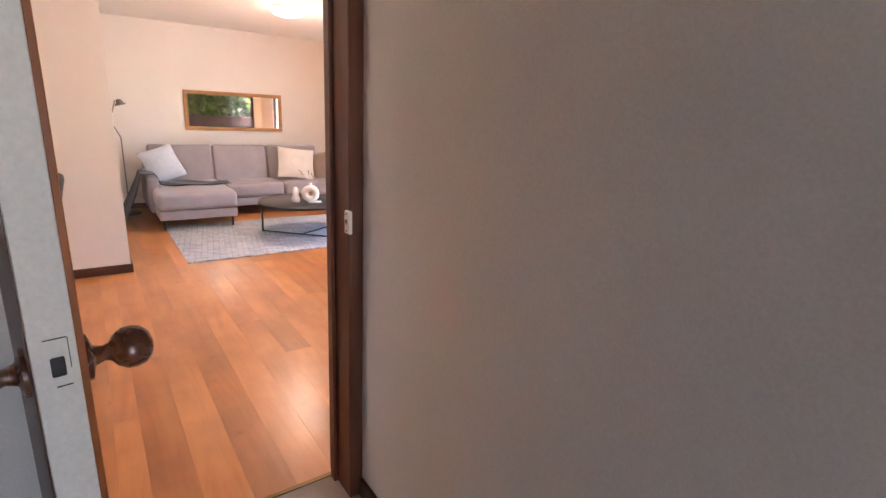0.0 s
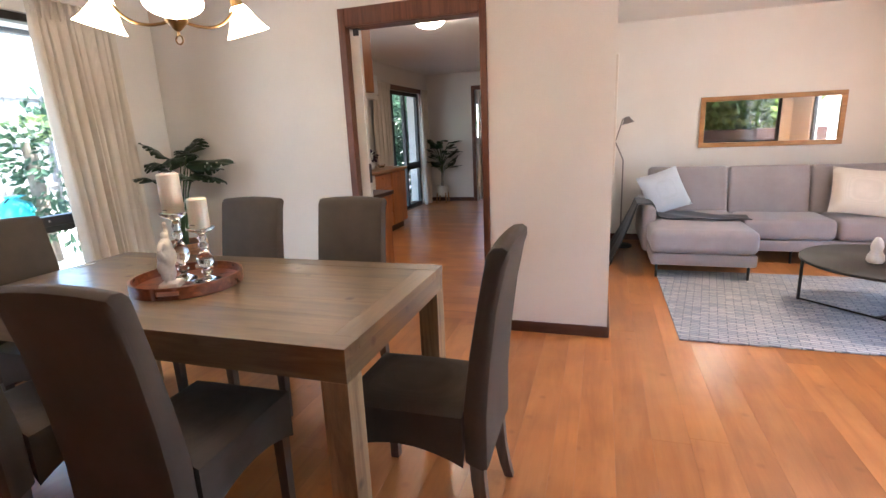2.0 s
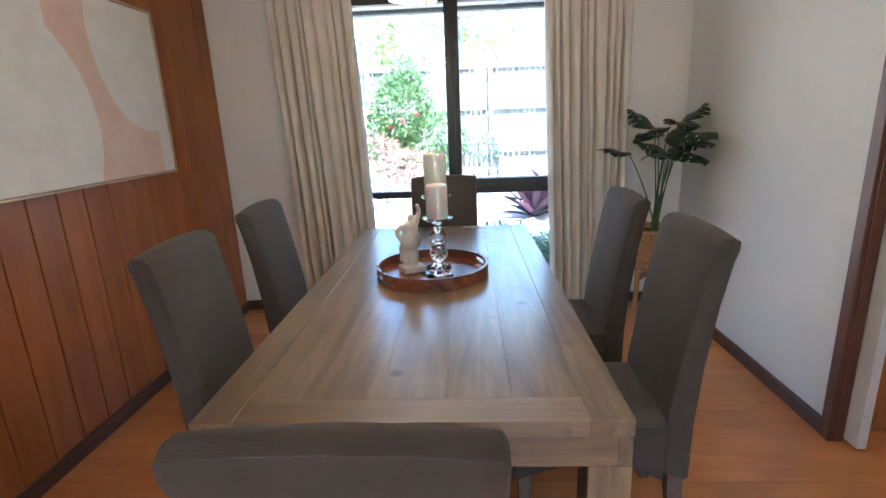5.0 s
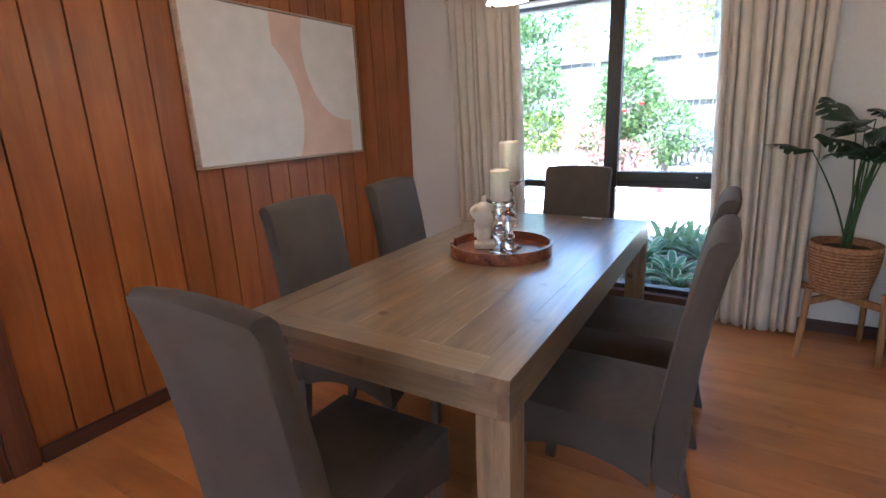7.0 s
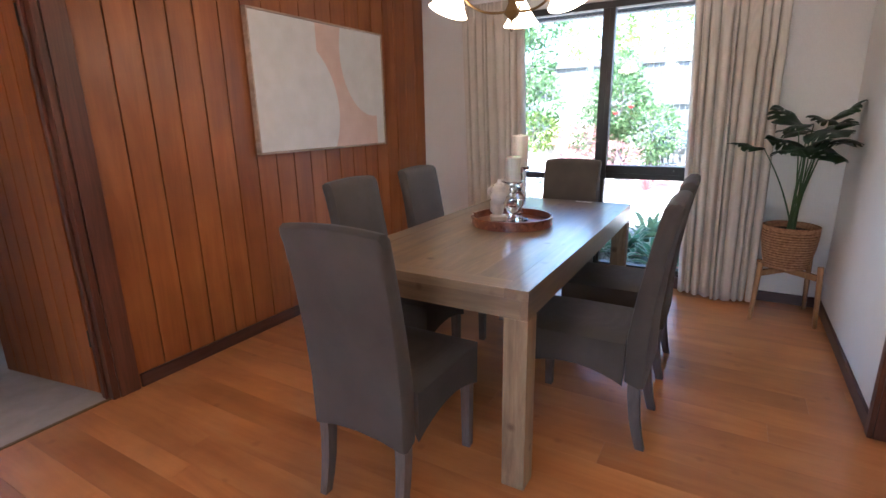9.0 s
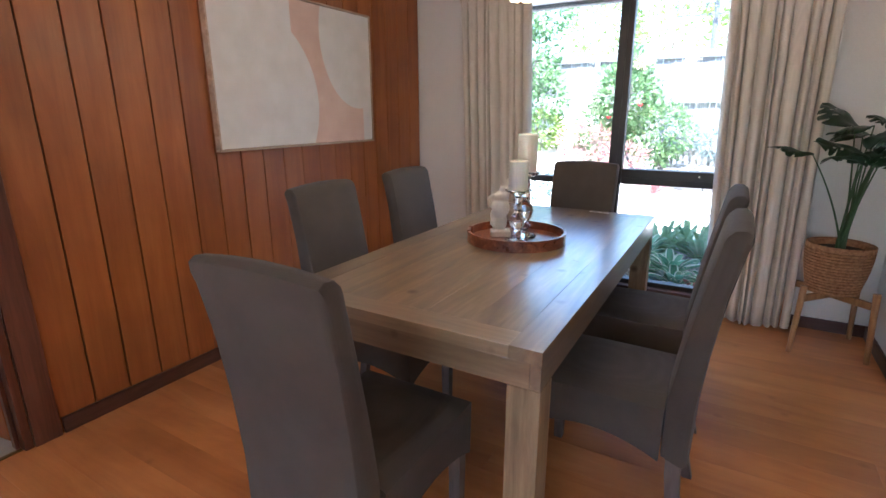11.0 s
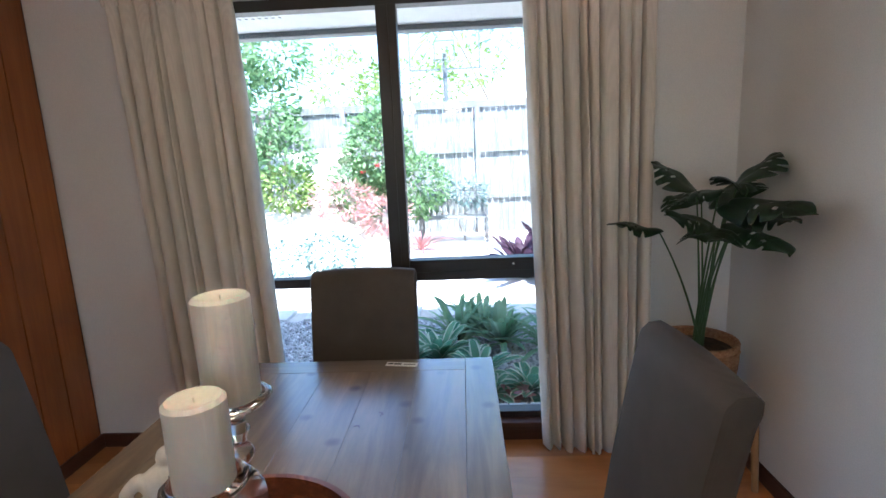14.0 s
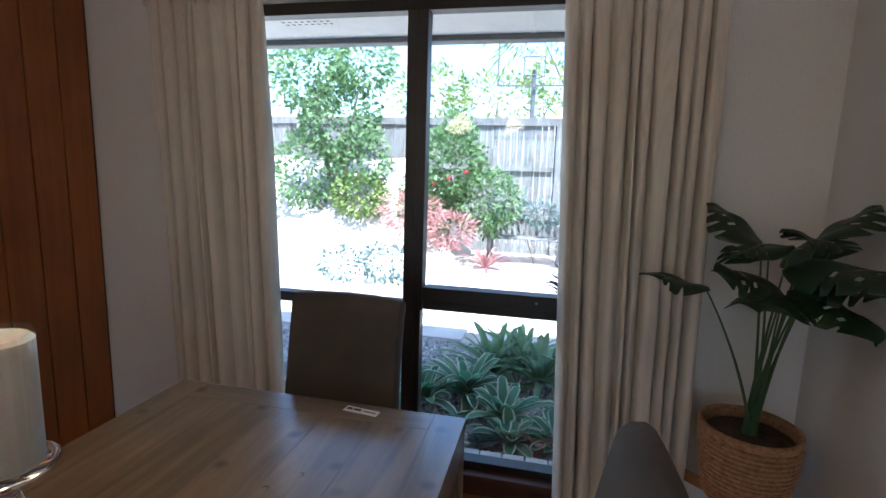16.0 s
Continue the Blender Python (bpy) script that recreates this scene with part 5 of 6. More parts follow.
BX, BY0, BY1 = -2.33, 6.33, 9.28
units = [("cabinet_unit", 6.33, 6.97, "door"), ("cabinet_unit", 6.98, 7.62, "door"), ("dishwasher", 7.63, 8.22, "dish"), ("drawer_unit", 8.23, 8.74, "drawers"), ("cabinet_unit", 8.75, BY1 - 0.02, "door")]
for nm, y0, y1, kind in units:
    if kind == "dish":
        u = thing("dishwasher", pose(0, 0, 0), "cream enamel dishwasher built into the oak bench", "dishwasher")
        part("body", boxes((KX0 + 0.02, BX - 0.02, y0, y1, 0.10, 0.858), bevel=0.003), M_ENAMEL, u)
        part("door", boxes((BX - 0.019, BX, y0 + 0.003, y1 - 0.003, 0.12, 0.70), bevel=0.004), M_ENAMEL, u)
        part("control_panel", boxes((BX - 0.019, BX + 0.004, y0 + 0.003, y1 - 0.003, 0.705, 0.855), bevel=0.004), M_ENAMEL, u)
        part("handle", boxes((BX + 0.0042, BX + 0.016, (y0 + y1) / 2 - 0.06, (y0 + y1) / 2 + 0.06, 0.755, 0.785), bevel=0.004), M_WHITEP, u)
        continue
    u = thing(nm, pose(0, 0, 0), "honey oak kitchen drawer unit" if kind == "drawers" else "honey oak kitchen base cabinet with panel door", "cabinet", "kitchen base units")
    part("body", boxes((KX0 + 0.02, BX - 0.022, y0, y1, 0.10, 0.862), bevel=0.002), M_CAB, u)
    part("kick", boxes((KX0 + 0.02, BX - 0.07, y0, y1, 0.001, 0.099)), M_SILLW, u)
    n = 4 if kind == "drawers" else 1
    for k in range(n):
        z0 = 0.12 + k * 0.735 / n
        d = part("drawer_front" if n > 1 else "door", boxes((BX - 0.021, BX, y0 + 0.004, y1 - 0.004, z0, z0 + 0.735 / n - 0.008), bevel=0.004), M_CAB, u)
        hdl = part("handle", boxes((BX + 0.0005, BX + 0.016, (y0 + y1) / 2 - 0.05, (y0 + y1) / 2 + 0.05, z0 + 0.735 / n - 0.07, z0 + 0.735 / n - 0.05), bevel=0.003), M_CAB, d)
bt = thing("benchtop", pose(0, 0, 0), "honey oak kitchen benchtop along the window wall", "benchtop")
part("top", boxes((KX0 + 0.001, BX + 0.025, BY0 - 0.0, BY1 + 0.01, 0.8635, 0.902), bevel=0.006), M_BENCH, bt)
sp = thing("tile_splashback", pose(0, 0, 0), "cream splashback with a white ledge above the bench", "splashback")
part("sheet", boxes((KX0 + 0.001, KX0 + 0.012, 8.01, 9.28, 0.905, 1.34), bevel=0.001), M_ENAMEL, sp)
part("ledge", boxes((KX0 + 0.001, KX0 + 0.03, 8.01, 9.28, 1.341, 1.36), bevel=0.003), M_WHITEP, sp)
o = power_point(KX0 + 0.0125, 8.25, 1.08, -90)
sink = thing("sink", pose(-2.60, 7.30, 0.9025), "stainless steel kitchen sink under the window", "sink")
part("rim", boxes((-0.22, 0.2, -0.35, 0.35, 0, 0.006), bevel=0.002), M_CHROME, sink)
part("tap", tube([(-0.18, 0, 0.006), (-0.18, 0, 0.20), (-0.14, 0, 0.25), (-0.06, 0, 0.24)], 0.011, 12), M_CHROME, sink)
hp_ = thing("herb_pot", pose(-2.66, 8.80, 0.9025), "small white pot with a leafy herb on the kitchen bench", "potted plant")
part("pot", lathe([(0, 0), (0.05, 0), (0.062, 0.11), (0.066, 0.12), (0.058, 0.12), (0.05, 0.1), (0, 0.1)], 24, False), M_WHITEP, hp_)
dish = thing("glass_bowl", pose(-2.60, 9.02, 0.9025), "small clear glass bowl on the kitchen bench", "bowl")
part("bowl", lathe([(0, 0.002), (0.03, 0.0), (0.05, 0.02), (0.06, 0.05), (0.056, 0.05), (0.045, 0.022), (0, 0.008)], 24, False), M_CRYSTAL, dish)
saucer = thing("white_plate", pose(-2.62, 8.60, 0.9025), "white oval plate on the kitchen bench", "plate")
part("plate", lathe([(0, 0), (0.07, 0.001), (0.10, 0.012), (0.098, 0.015), (0.06, 0.006), (0, 0.005)], 28, False), M_WHITEP, saucer)
ac = thing("air_conditioner", pose(KX0 + 0.001, 8.86, 1.93), "white split-system air conditioner on the kitchen wall", "air conditioner")
part("body", boxes((0, 0.20, -0.40, 0.40, 0.0, 0.27), bevel=0.03), M_WHITEP, ac)
part("louvre", boxes((0.06, 0.198, -0.40, 0.40, -0.006, -0.001)), M_BLACK, ac, "", False)


# ---- foliage ----
def leaf_mat(name, a, c, rough=0.55, edge=None):
    m, nt, b = mat(name, rough)
    g = nt.nodes.new("ShaderNodeNewGeometry")
    r = ramp(nt, g.outputs["Random Per Island"], [(0.0, a), (1.0, c)])
    nt.links.new(r.outputs[0], b.inputs["Base Color"])
    b.inputs["Specular IOR Level"].default_value = 0.3
    t = nt.nodes.new("ShaderNodeBsdfTranslucent")
    nt.links.new(r.outputs[0], t.inputs[0])
    x = nt.nodes.new("ShaderNodeMixShader")
    x.inputs[0].default_value = 0.45
    o = nt.nodes["Material Output"]
    nt.links.new(b.outputs[0], x.inputs[1])
    nt.links.new(t.outputs[0], x.inputs[2])
    nt.links.new(x.outputs[0], o.inputs[0])
    return m


M_LEAFG = leaf_mat("garden_leaf_green", (0.075, 0.15, 0.06), (0.24, 0.36, 0.16))
M_LEAFD = leaf_mat("hedge_leaf_dark", (0.022, 0.055, 0.035), (0.075, 0.135, 0.08))
M_LEAFY = leaf_mat("garden_leaf_lime", (0.10, 0.17, 0.04), (0.26, 0.34, 0.10))
M_LEAFR = leaf_mat("garden_leaf_pink", (0.42, 0.17, 0.17), (0.62, 0.40, 0.37))
M_LEAFP = leaf_mat("cordyline_purple", (0.028, 0.012, 0.022), (0.09, 0.045, 0.075))
M_LEAFB = leaf_mat("blue_grey_leaf", (0.10, 0.16, 0.15), (0.24, 0.32, 0.30))
M_VARI = leaf_mat("strap_leaf_green", (0.08, 0.21, 0.12), (0.20, 0.38, 0.22))
M_VARIE = leaf_mat("strap_leaf_cream_edge", (0.62, 0.66, 0.48), (0.78, 0.80, 0.64))
M_LILY = leaf_mat("lily_leaf", (0.12, 0.23, 0.11), (0.30, 0.42, 0.24))
M_BARK = surface("grey_bark", (0.14, 0.11, 0.085), (0.26, 0.22, 0.18), 8, 0.9, 0.8, 40, 0, 0.01)


def add_leaf(verts, faces, p, d, up, ln, wd):
    side = d.cross(up)
    if side.length < 1e-4:
        side = d.orthogonal()
    side.normalize()
    nrm = side.cross(d)
    i = len(verts)
    verts += [p, p + d * ln * 0.5 + side * wd / 2 + nrm * wd * 0.12, p + d * ln, p + d * ln * 0.5 - side * wd / 2 + nrm * wd * 0.12]
    faces += [(i, i + 1, i + 2), (i, i + 2, i + 3)]


def crown_mesh(lobes, n, ln, wd, seed):
    """Many small leaves spread through overlapping uneven lobes (centre, radii)."""
    rnd = random.Random(seed)
    verts, faces = [], []
    tot = sum(r[0] * r[1] * r[2] for _, r in lobes)
    for c, r in lobes:
        for _ in range(int(n * r[0] * r[1] * r[2] / tot)):
            q = Vector((rnd.gauss(0, 1), rnd.gauss(0, 1), rnd.gauss(0, 1))).normalized()
            k = rnd.uniform(0.45, 1.0) ** 0.5 * rnd.uniform(0.85, 1.08)
            p = Vector(c) + Vector((q.x * r[0], q.y * r[1], q.z * r[2])) * k
            d = (q + Vector((rnd.uniform(-1, 1), rnd.uniform(-1, 1), rnd.uniform(-0.9, 0.5)))).normalized()
            s = rnd.uniform(0.6, 1.25)
            add_leaf(verts, faces, p, d, Vector((rnd.uniform(-1, 1), rnd.uniform(-1, 1), rnd.uniform(-0.2, 1))).normalized(), ln * s, wd * s)
    me = bpy.data.meshes.new("crown")
    me.from_pydata([tuple(v) for v in verts], [], faces)
    return me


def shrub(name, base, lobes, n, ln, wd, material, seed, label, category="shrub", trunk=0.03):
    o = thing(name, pose(*base), label, category)
    me = crown_mesh(lobes, n, ln, wd, seed)
    me.materials.append(material)
    cr = new("crown", me)
    cr.parent = o
    rnd = random.Random(seed + 1)
    for k, (c, r) in enumerate(lobes[:6]):
        part("trunk" if k == 0 else "limb", tube(curve_pts((rnd.uniform(-0.05, 0.05) * (k > 0), rnd.uniform(-0.05, 0.05) * (k > 0), -0.02), c, (rnd.uniform(-0.08, 0.08), rnd.uniform(-0.08, 0.08), 0.0), 8), [trunk * (1 - 0.09 * j) * (1 if k == 0 else 0.6) for j in range(9)], 7), M_BARK, o)
    return o


def strap_plant(name, base, n, ln, wd, material, seed, label, edge=None, droop=0.6, upright=0.7):
    """A rosette of arching strap leaves; edge gives each leaf pale margins."""
    o = thing(name, pose(*base), label, "garden plant", "garden strap plants")
    rnd = random.Random(seed)
    bm, be = bmesh.new(), bmesh.new()
    for k in range(n):
        az = 2.399 * k + rnd.uniform(-0.3, 0.3)
        el = upright * (1 - 0.75 * k / n) + rnd.uniform(-0.1, 0.1)
        l = ln * rnd.uniform(0.7, 1.1)
        c, s = math.cos(az), math.sin(az)
        seg = 6
        pm, pe = None, None
        for j in range(seg + 1):
            t = j / seg
            out = l * t * math.cos(el * 1.4)
            z = l * t * math.sin(el * 1.4 + 0.15) - droop * l * t * t * 0.55
            w = wd * 0.5 * (0.55 + 0.9 * math.sin(math.pi * (0.12 + 0.80 * t))) * (1 if j < seg else 0.12)
            cen = Vector((out * c, out * s, max(z, 0.012) + 0.01))
            sd = Vector((-s, c, 0))
            row = [bm.verts.new(cen - sd * w + Vector((0, 0, w * 0.35))), bm.verts.new(cen), bm.verts.new(cen + sd * w + Vector((0, 0, w * 0.35)))]
            if pm:
                for q in (0, 1):
                    bm.faces.new((pm[q], pm[q + 1], row[q + 1], row[q]))
            pm = row
            if edge:
                er = []
                for sg in (-1, 1):
                    er += [be.verts.new(cen + sd * sg * w * 0.72 + Vector((0, 0, w * 0.28 + 0.003))), be.verts.new(cen + sd * sg * w * 1.04 + Vector((0, 0, w * 0.38 + 0.003)))]
                if pe:
                    be.faces.new((pe[0], pe[1], er[1], er[0]))
                    be.faces.new((pe[2], pe[3], er[3], er[2]))
                pe = er
    part("leaves", bm, material, o)
    if edge:
        part("pale_margins", be, edge, o, "cream leaf margins")
    else:
        be.free()
    return o


kp = thing("corner_plant", pose(-2.55, 11.72, 0), "leafy dark green plant in a pale pot on a wooden stand", "plant")
part("pot", lathe([(0, 0.16), (0.10, 0.16), (0.12, 0.34), (0.11, 0.34), (0.1, 0.32), (0, 0.31)], 24, False), M_ENAMEL, kp)
for a, b in ((-1, -1), (1, -1), (1, 1), (-1, 1)):
    part("stand_leg", tube([(a * 0.10, b * 0.10, 0.001), (a * 0.085, b * 0.085, 0.20)], 0.012, 8), M_OAK, kp)
part("stem", tube([(0, 0, 0.3), (0.01, 0.02, 0.6), (0, 0, 0.85)], [0.03, 0.024, 0.014], 10), M_BARK, kp)
for i in range(32):
    rnd = random.Random(300 + i)
    az = i * 2.399
    top = Vector((0.16 * math.cos(az), 0.16 * math.sin(az), 0.68 + 0.50 * (i / 32) + rnd.uniform(-0.04, 0.04)))
    part("petiole", tube(curve_pts((0, 0, 0.55 + 0.008 * i), top, (0, 0, 0.04), 6), 0.005, 6), M_STEM, kp)
    ob = part("leaf", monstera_leaf(0.27, 0.16, 300 + i, 0), M_LEAF, kp)
    ob.matrix_local = Matrix.Translation(top) @ pose(0, 0, 0, 0, 0, math.degrees(az) - 90) @ pose(0, 0, 0, rnd.uniform(0, 45), 0, 0)
me = crown_mesh([((0, 0, 0.17), (0.09, 0.09, 0.07))], 160, 0.05, 0.025, 9)
me.materials.append(M_LEAFP)
_h = new("herb_leaves", me)
_h.parent = hp_

# ---- outdoors ----
M_GRAVEL = surface("grey_gravel", (0.24, 0.235, 0.23), (0.46, 0.45, 0.435), 60, 0.9, 1.0, 45, 0, 0.02)
M_CONC = surface("pale_concrete_paver", (0.52, 0.50, 0.46), (0.62, 0.60, 0.56), 5, 0.85, 0.3)
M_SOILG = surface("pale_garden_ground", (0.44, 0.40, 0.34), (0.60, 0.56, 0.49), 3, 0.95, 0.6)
M_PALING = wood("weathered_fence_paling", (0.12, 0.125, 0.125), (0.18, 0.185, 0.185), (0.255, 0.26, 0.255), (16, 16, 1.6), 0.85, bmp=0.4)
M_SOFFIT = plain("white_soffit", (0.78, 0.77, 0.74), 0.6)
M_FASCIA = plain("dark_gutter", (0.10, 0.11, 0.115), 0.5)
M_BRICK = surface("pale_brick", (0.40, 0.36, 0.32), (0.56, 0.52, 0.48), 12, 0.85, 0.4)
ZG = -0.06
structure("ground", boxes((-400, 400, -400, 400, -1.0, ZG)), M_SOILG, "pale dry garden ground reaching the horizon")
structure("ground_gravel", boxes((-5.0, XW - T - 0.16, -1.0, 9.0, ZG - 0.02, ZG + 0.012)), M_GRAVEL, "grey gravel bed under the dining window")
M_PEBBLE, _nt, _b = mat("mixed_grey_pebble", 0.8)
_g = _nt.nodes.new("ShaderNodeNewGeometry")
_nt.links.new(ramp(_nt, _g.outputs["Random Per Island"], [(0.0, (0.18, 0.18, 0.185)), (0.5, (0.40, 0.395, 0.385)), (1.0, (0.68, 0.66, 0.63))]).outputs[0], _b.inputs["Base Color"])
rnd = random.Random(77)
vs, fs = [], []
for _ in range(9000):
    px, py = rnd.uniform(-4.99, XW - T - 0.18), rnd.uniform(2.2, 5.8)
    r = rnd.uniform(0.010, 0.022)
    a, sx, sy = rnd.uniform(0, 3.14), rnd.uniform(0.8, 1.4), rnd.uniform(0.6, 1.0)
    i0 = len(vs)
    for k in range(5):
        q = a + k * 1.2566
        vs.append((px + r * sx * math.cos(q), py + r * sy * math.sin(q), ZG + 0.010))
    for k in range(5):
        q = a + 0.3 + k * 1.2566
        vs.append((px + 0.6 * r * sx * math.cos(q), py + 0.6 * r * sy * math.sin(q), ZG + 0.012 + r * 0.75))
    for k in range(5):
        fs.append((i0 + k, i0 + (k + 1) % 5, i0 + 5 + (k + 1) % 5, i0 + 5 + k))
    fs.append(tuple(i0 + 5 + k for k in range(5)))
me = bpy.data.meshes.new("gravel_stones")
me.from_pydata(vs, [], fs)
me.materials.append(M_PEBBLE)
tagged(new("gravel_stones", me), "loose mixed grey pebbles of the garden bed", "gravel", kind="stuff")
pav = tagged(new("pavement_path"), "pale concrete stepping pavers in the garden", "pavement", kind="structure")
for k in range(7):
    part("paver", boxes((-5.58, -5.0 - 0.01, 0.2 + k * 1.28, 0.2 + k * 1.28 + 1.12, ZG, ZG + 0.035), bevel=0.008), M_CONC, pav)
structure("pavement_terrace", boxes((-8.6, -5.75, -4, 12, ZG - 0.01, ZG + 0.03)), M_CONC, "wide sunlit concrete terrace")
brk = tagged(new("brick_edging"), "row of pale bricks under the window", "brick edging", kind="structure")
for k in range(22):
    part("brick", boxes((XW - T - 0.16, XW - T - 0.002, 2.6 + k * 0.115, 2.6 + k * 0.115 + 0.107, ZG, 0.045), bevel=0.005), M_BRICK, brk)
eave = tagged(new("eave"), "white sheeted eave with dark gutter above the window", "eave", kind="structure")
EX = XW - T - 0.92
part("soffit", boxes((EX, XW - T, -3, 12.5, 2.29, 2.31)), M_SOFFIT, eave)
part("gutter", boxes((EX - 0.10, EX, -3, 12.5, 2.255, 2.37), bevel=0.01), M_FASCIA, eave)
for y in (2.1, 4.42, 6.8):
    part("joint_strip", boxes((EX + 0.01, XW - T, y, y + 0.03, 2.283, 2.2895)), M_SOFFIT, eave)
for i in range(8):
    for j in range(3):
        part("vent_hole", boxes((EX + 0.30 + j * 0.05, EX + 0.315 + j * 0.05, 3.0 + i * 0.04, 3.018 + i * 0.04, 2.2885, 2.2898)), M_BLACK, eave, "", False)
part("roof_sheet", boxes((EX - 0.1, XE + 0.3, -3, 12.6, 2.66, 2.74)), M_FASCIA, eave)

fence = tagged(new("fence"), "weathered grey timber paling fence behind the garden", "fence", kind="structure")
FXX = -10.4
pal = None
for k in range(150):
    rnd = random.Random(k)
    y = -4.4 + k * 0.115
    if pal is None:
        pal = part("paling", boxes((-0.011, 0.011, 0, 0.108, ZG, 2.44), bevel=0.002), M_PALING, fence)
        pal.matrix_local = pose(FXX, y, 0)
    else:
        o = new("paling", pal.data)
        o.parent = fence
        o.matrix_local = pose(FXX + rnd.uniform(-0.006, 0.006), y, rnd.uniform(-0.012, 0.012))
part("cap_board", boxes((FXX + 0.013, FXX + 0.05, -4.4, 12.9, 2.36, 2.50), bevel=0.003), M_PALING, fence)
part("rail", boxes((FXX + 0.013, FXX + 0.06, -4.4, 12.9, 1.52, 1.60), bevel=0.003), M_PALING, fence)
part("rail", boxes((FXX + 0.013, FXX + 0.06, -4.4, 12.9, 0.62, 0.70), bevel=0.003), M_PALING, fence)
for k in range(7):
    part("post", boxes((FXX + 0.062, FXX + 0.16, -3.2 + k * 2.6, -3.1 + k * 2.6, ZG, 2.42), bevel=0.004), M_PALING, fence)
# Assumed bank, added to cover the lower fence with a bright pale slope.
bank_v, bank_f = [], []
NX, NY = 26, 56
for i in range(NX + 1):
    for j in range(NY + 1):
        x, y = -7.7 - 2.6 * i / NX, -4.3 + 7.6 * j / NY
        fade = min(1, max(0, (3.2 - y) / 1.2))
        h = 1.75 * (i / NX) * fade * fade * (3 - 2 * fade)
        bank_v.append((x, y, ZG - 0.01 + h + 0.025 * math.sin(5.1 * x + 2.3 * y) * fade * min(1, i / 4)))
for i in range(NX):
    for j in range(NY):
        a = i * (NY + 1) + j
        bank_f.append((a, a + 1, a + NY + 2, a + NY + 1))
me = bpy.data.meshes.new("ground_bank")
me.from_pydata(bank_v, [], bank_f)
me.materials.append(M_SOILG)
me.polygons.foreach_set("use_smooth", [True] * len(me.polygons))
tagged(new("ground_bank", me), "assumed pale garden bank rising to the fence", "ground", kind="structure")
hoop = thing("basketball_hoop", pose(-13.0, 4.0, ZG), "clear basketball backboard on a pole beyond the fence", "basketball hoop")
part("pole", tube([(0, 0, 0), (0, 0, 3.9)], 0.06, 10), M_FASCIA, hoop)
part("board_frame", boxes((0.1, 0.14, -0.85, -0.81, 3.55, 4.65), (0.1, 0.14, 0.81, 0.85, 3.55, 4.65), (0.1, 0.14, -0.81, 0.81, 3.55, 3.59), (0.1, 0.14, -0.81, 0.81, 4.61, 4.65), (0.1, 0.14, -0.25, -0.22, 3.75, 4.2), (0.1, 0.14, 0.22, 0.25, 3.75, 4.2), (0.1, 0.14, -0.25, 0.25, 4.2, 4.23)), M_FASCIA, hoop, "", False)
part("arm", tube([(0, 0, 3.8), (0.12, 0, 3.95)], 0.05, 8), M_FASCIA, hoop)
part("ring", tube([(0.4 + 0.22 * math.cos(a), 0.22 * math.sin(a), 3.72) for a in [2 * math.pi * i / 20 for i in range(21)]], 0.012, 6), M_FASCIA, hoop)
gb = thing("garden_bench", pose(-9.35, 4.15, ZG), "weathered timber garden bench against the fence", "bench")
for k in range(4):
    part("seat_slat", boxes((-0.24 + k * 0.12, -0.14 + k * 0.12, -0.62, 0.62, 0.43, 0.455), bevel=0.004), M_PALING, gb)
part("top_rail", boxes((-0.30, -0.26, -0.62, 0.62, 0.88, 0.95), bevel=0.006), M_PALING, gb)
for k in range(11):
    part("back_slat", boxes((-0.285, -0.265, -0.55 + k * 0.105, -0.50 + k * 0.105, 0.456, 0.879)), M_PALING, gb)
for sy in (-0.6, 0.56):
    part("leg", boxes((0.14, 0.19, sy, sy + 0.05, 0, 0.66), bevel=0.004), M_PALING, gb)
    part("leg", boxes((-0.31, -0.262, sy, sy + 0.05, 0, 0.879), bevel=0.004), M_PALING, gb)
    part("armrest", boxes((-0.26, 0.21, sy - 0.01, sy + 0.06, 0.661, 0.69), bevel=0.004), M_PALING, gb)

shrub("flowering_shrub", (-9.2, 2.75, ZG), [((0, 0.1, 1.6), (0.6, 0.62, 0.75)), ((0.1, -0.25, 1.0), (0.55, 0.5, 0.6)), ((0.1, 0.75, 1.05), (0.5, 0.6, 0.6)), ((0, 0.2, 2.15), (0.4, 0.35, 0.45))], 5200, 0.10, 0.055, M_LEAFG, 21, "dense green garden shrub with a few red blooms")
shrub("garden_tree", (-9.0, 0.9, ZG), [((0, 0, 2.4), (0.7, 0.7, 0.8)), ((0.2, 0.5, 1.7), (0.5, 0.5, 0.55)), ((0, -0.5, 3.1), (0.8, 0.7, 0.7)), ((-0.1, 0.4, 3.3), (0.6, 0.6, 0.5)), ((0.1, -0.6, 1.5), (0.6, 0.6, 0.7))], 5600, 0.11, 0.06, M_LEAFG, 23, "loose green garden tree in sunshine", "tree", 0.06)
shrub("garden_tree", (-14.5, 3.0, ZG), [((0, 0, 3.4), (1.0, 1.6, 0.8)), ((0, 1.6, 3.9), (0.9, 1.0, 0.6)), ((0, -1.8, 3.6), (1.0, 1.2, 0.9))], 1900, 0.15, 0.08, M_LEAFY, 27, "lime green tree behind the fence", "tree", 0.09)
shrub("garden_tree", (-15.5, 6.6, ZG), [((0, 0, 5.2), (1.2, 2.2, 0.8)), ((0, -2.6, 5.4), (1.0, 1.6, 0.6))], 900, 0.15, 0.06, M_LEAFB, 28, "grey-green tree behind the fence", "tree", 0.12)
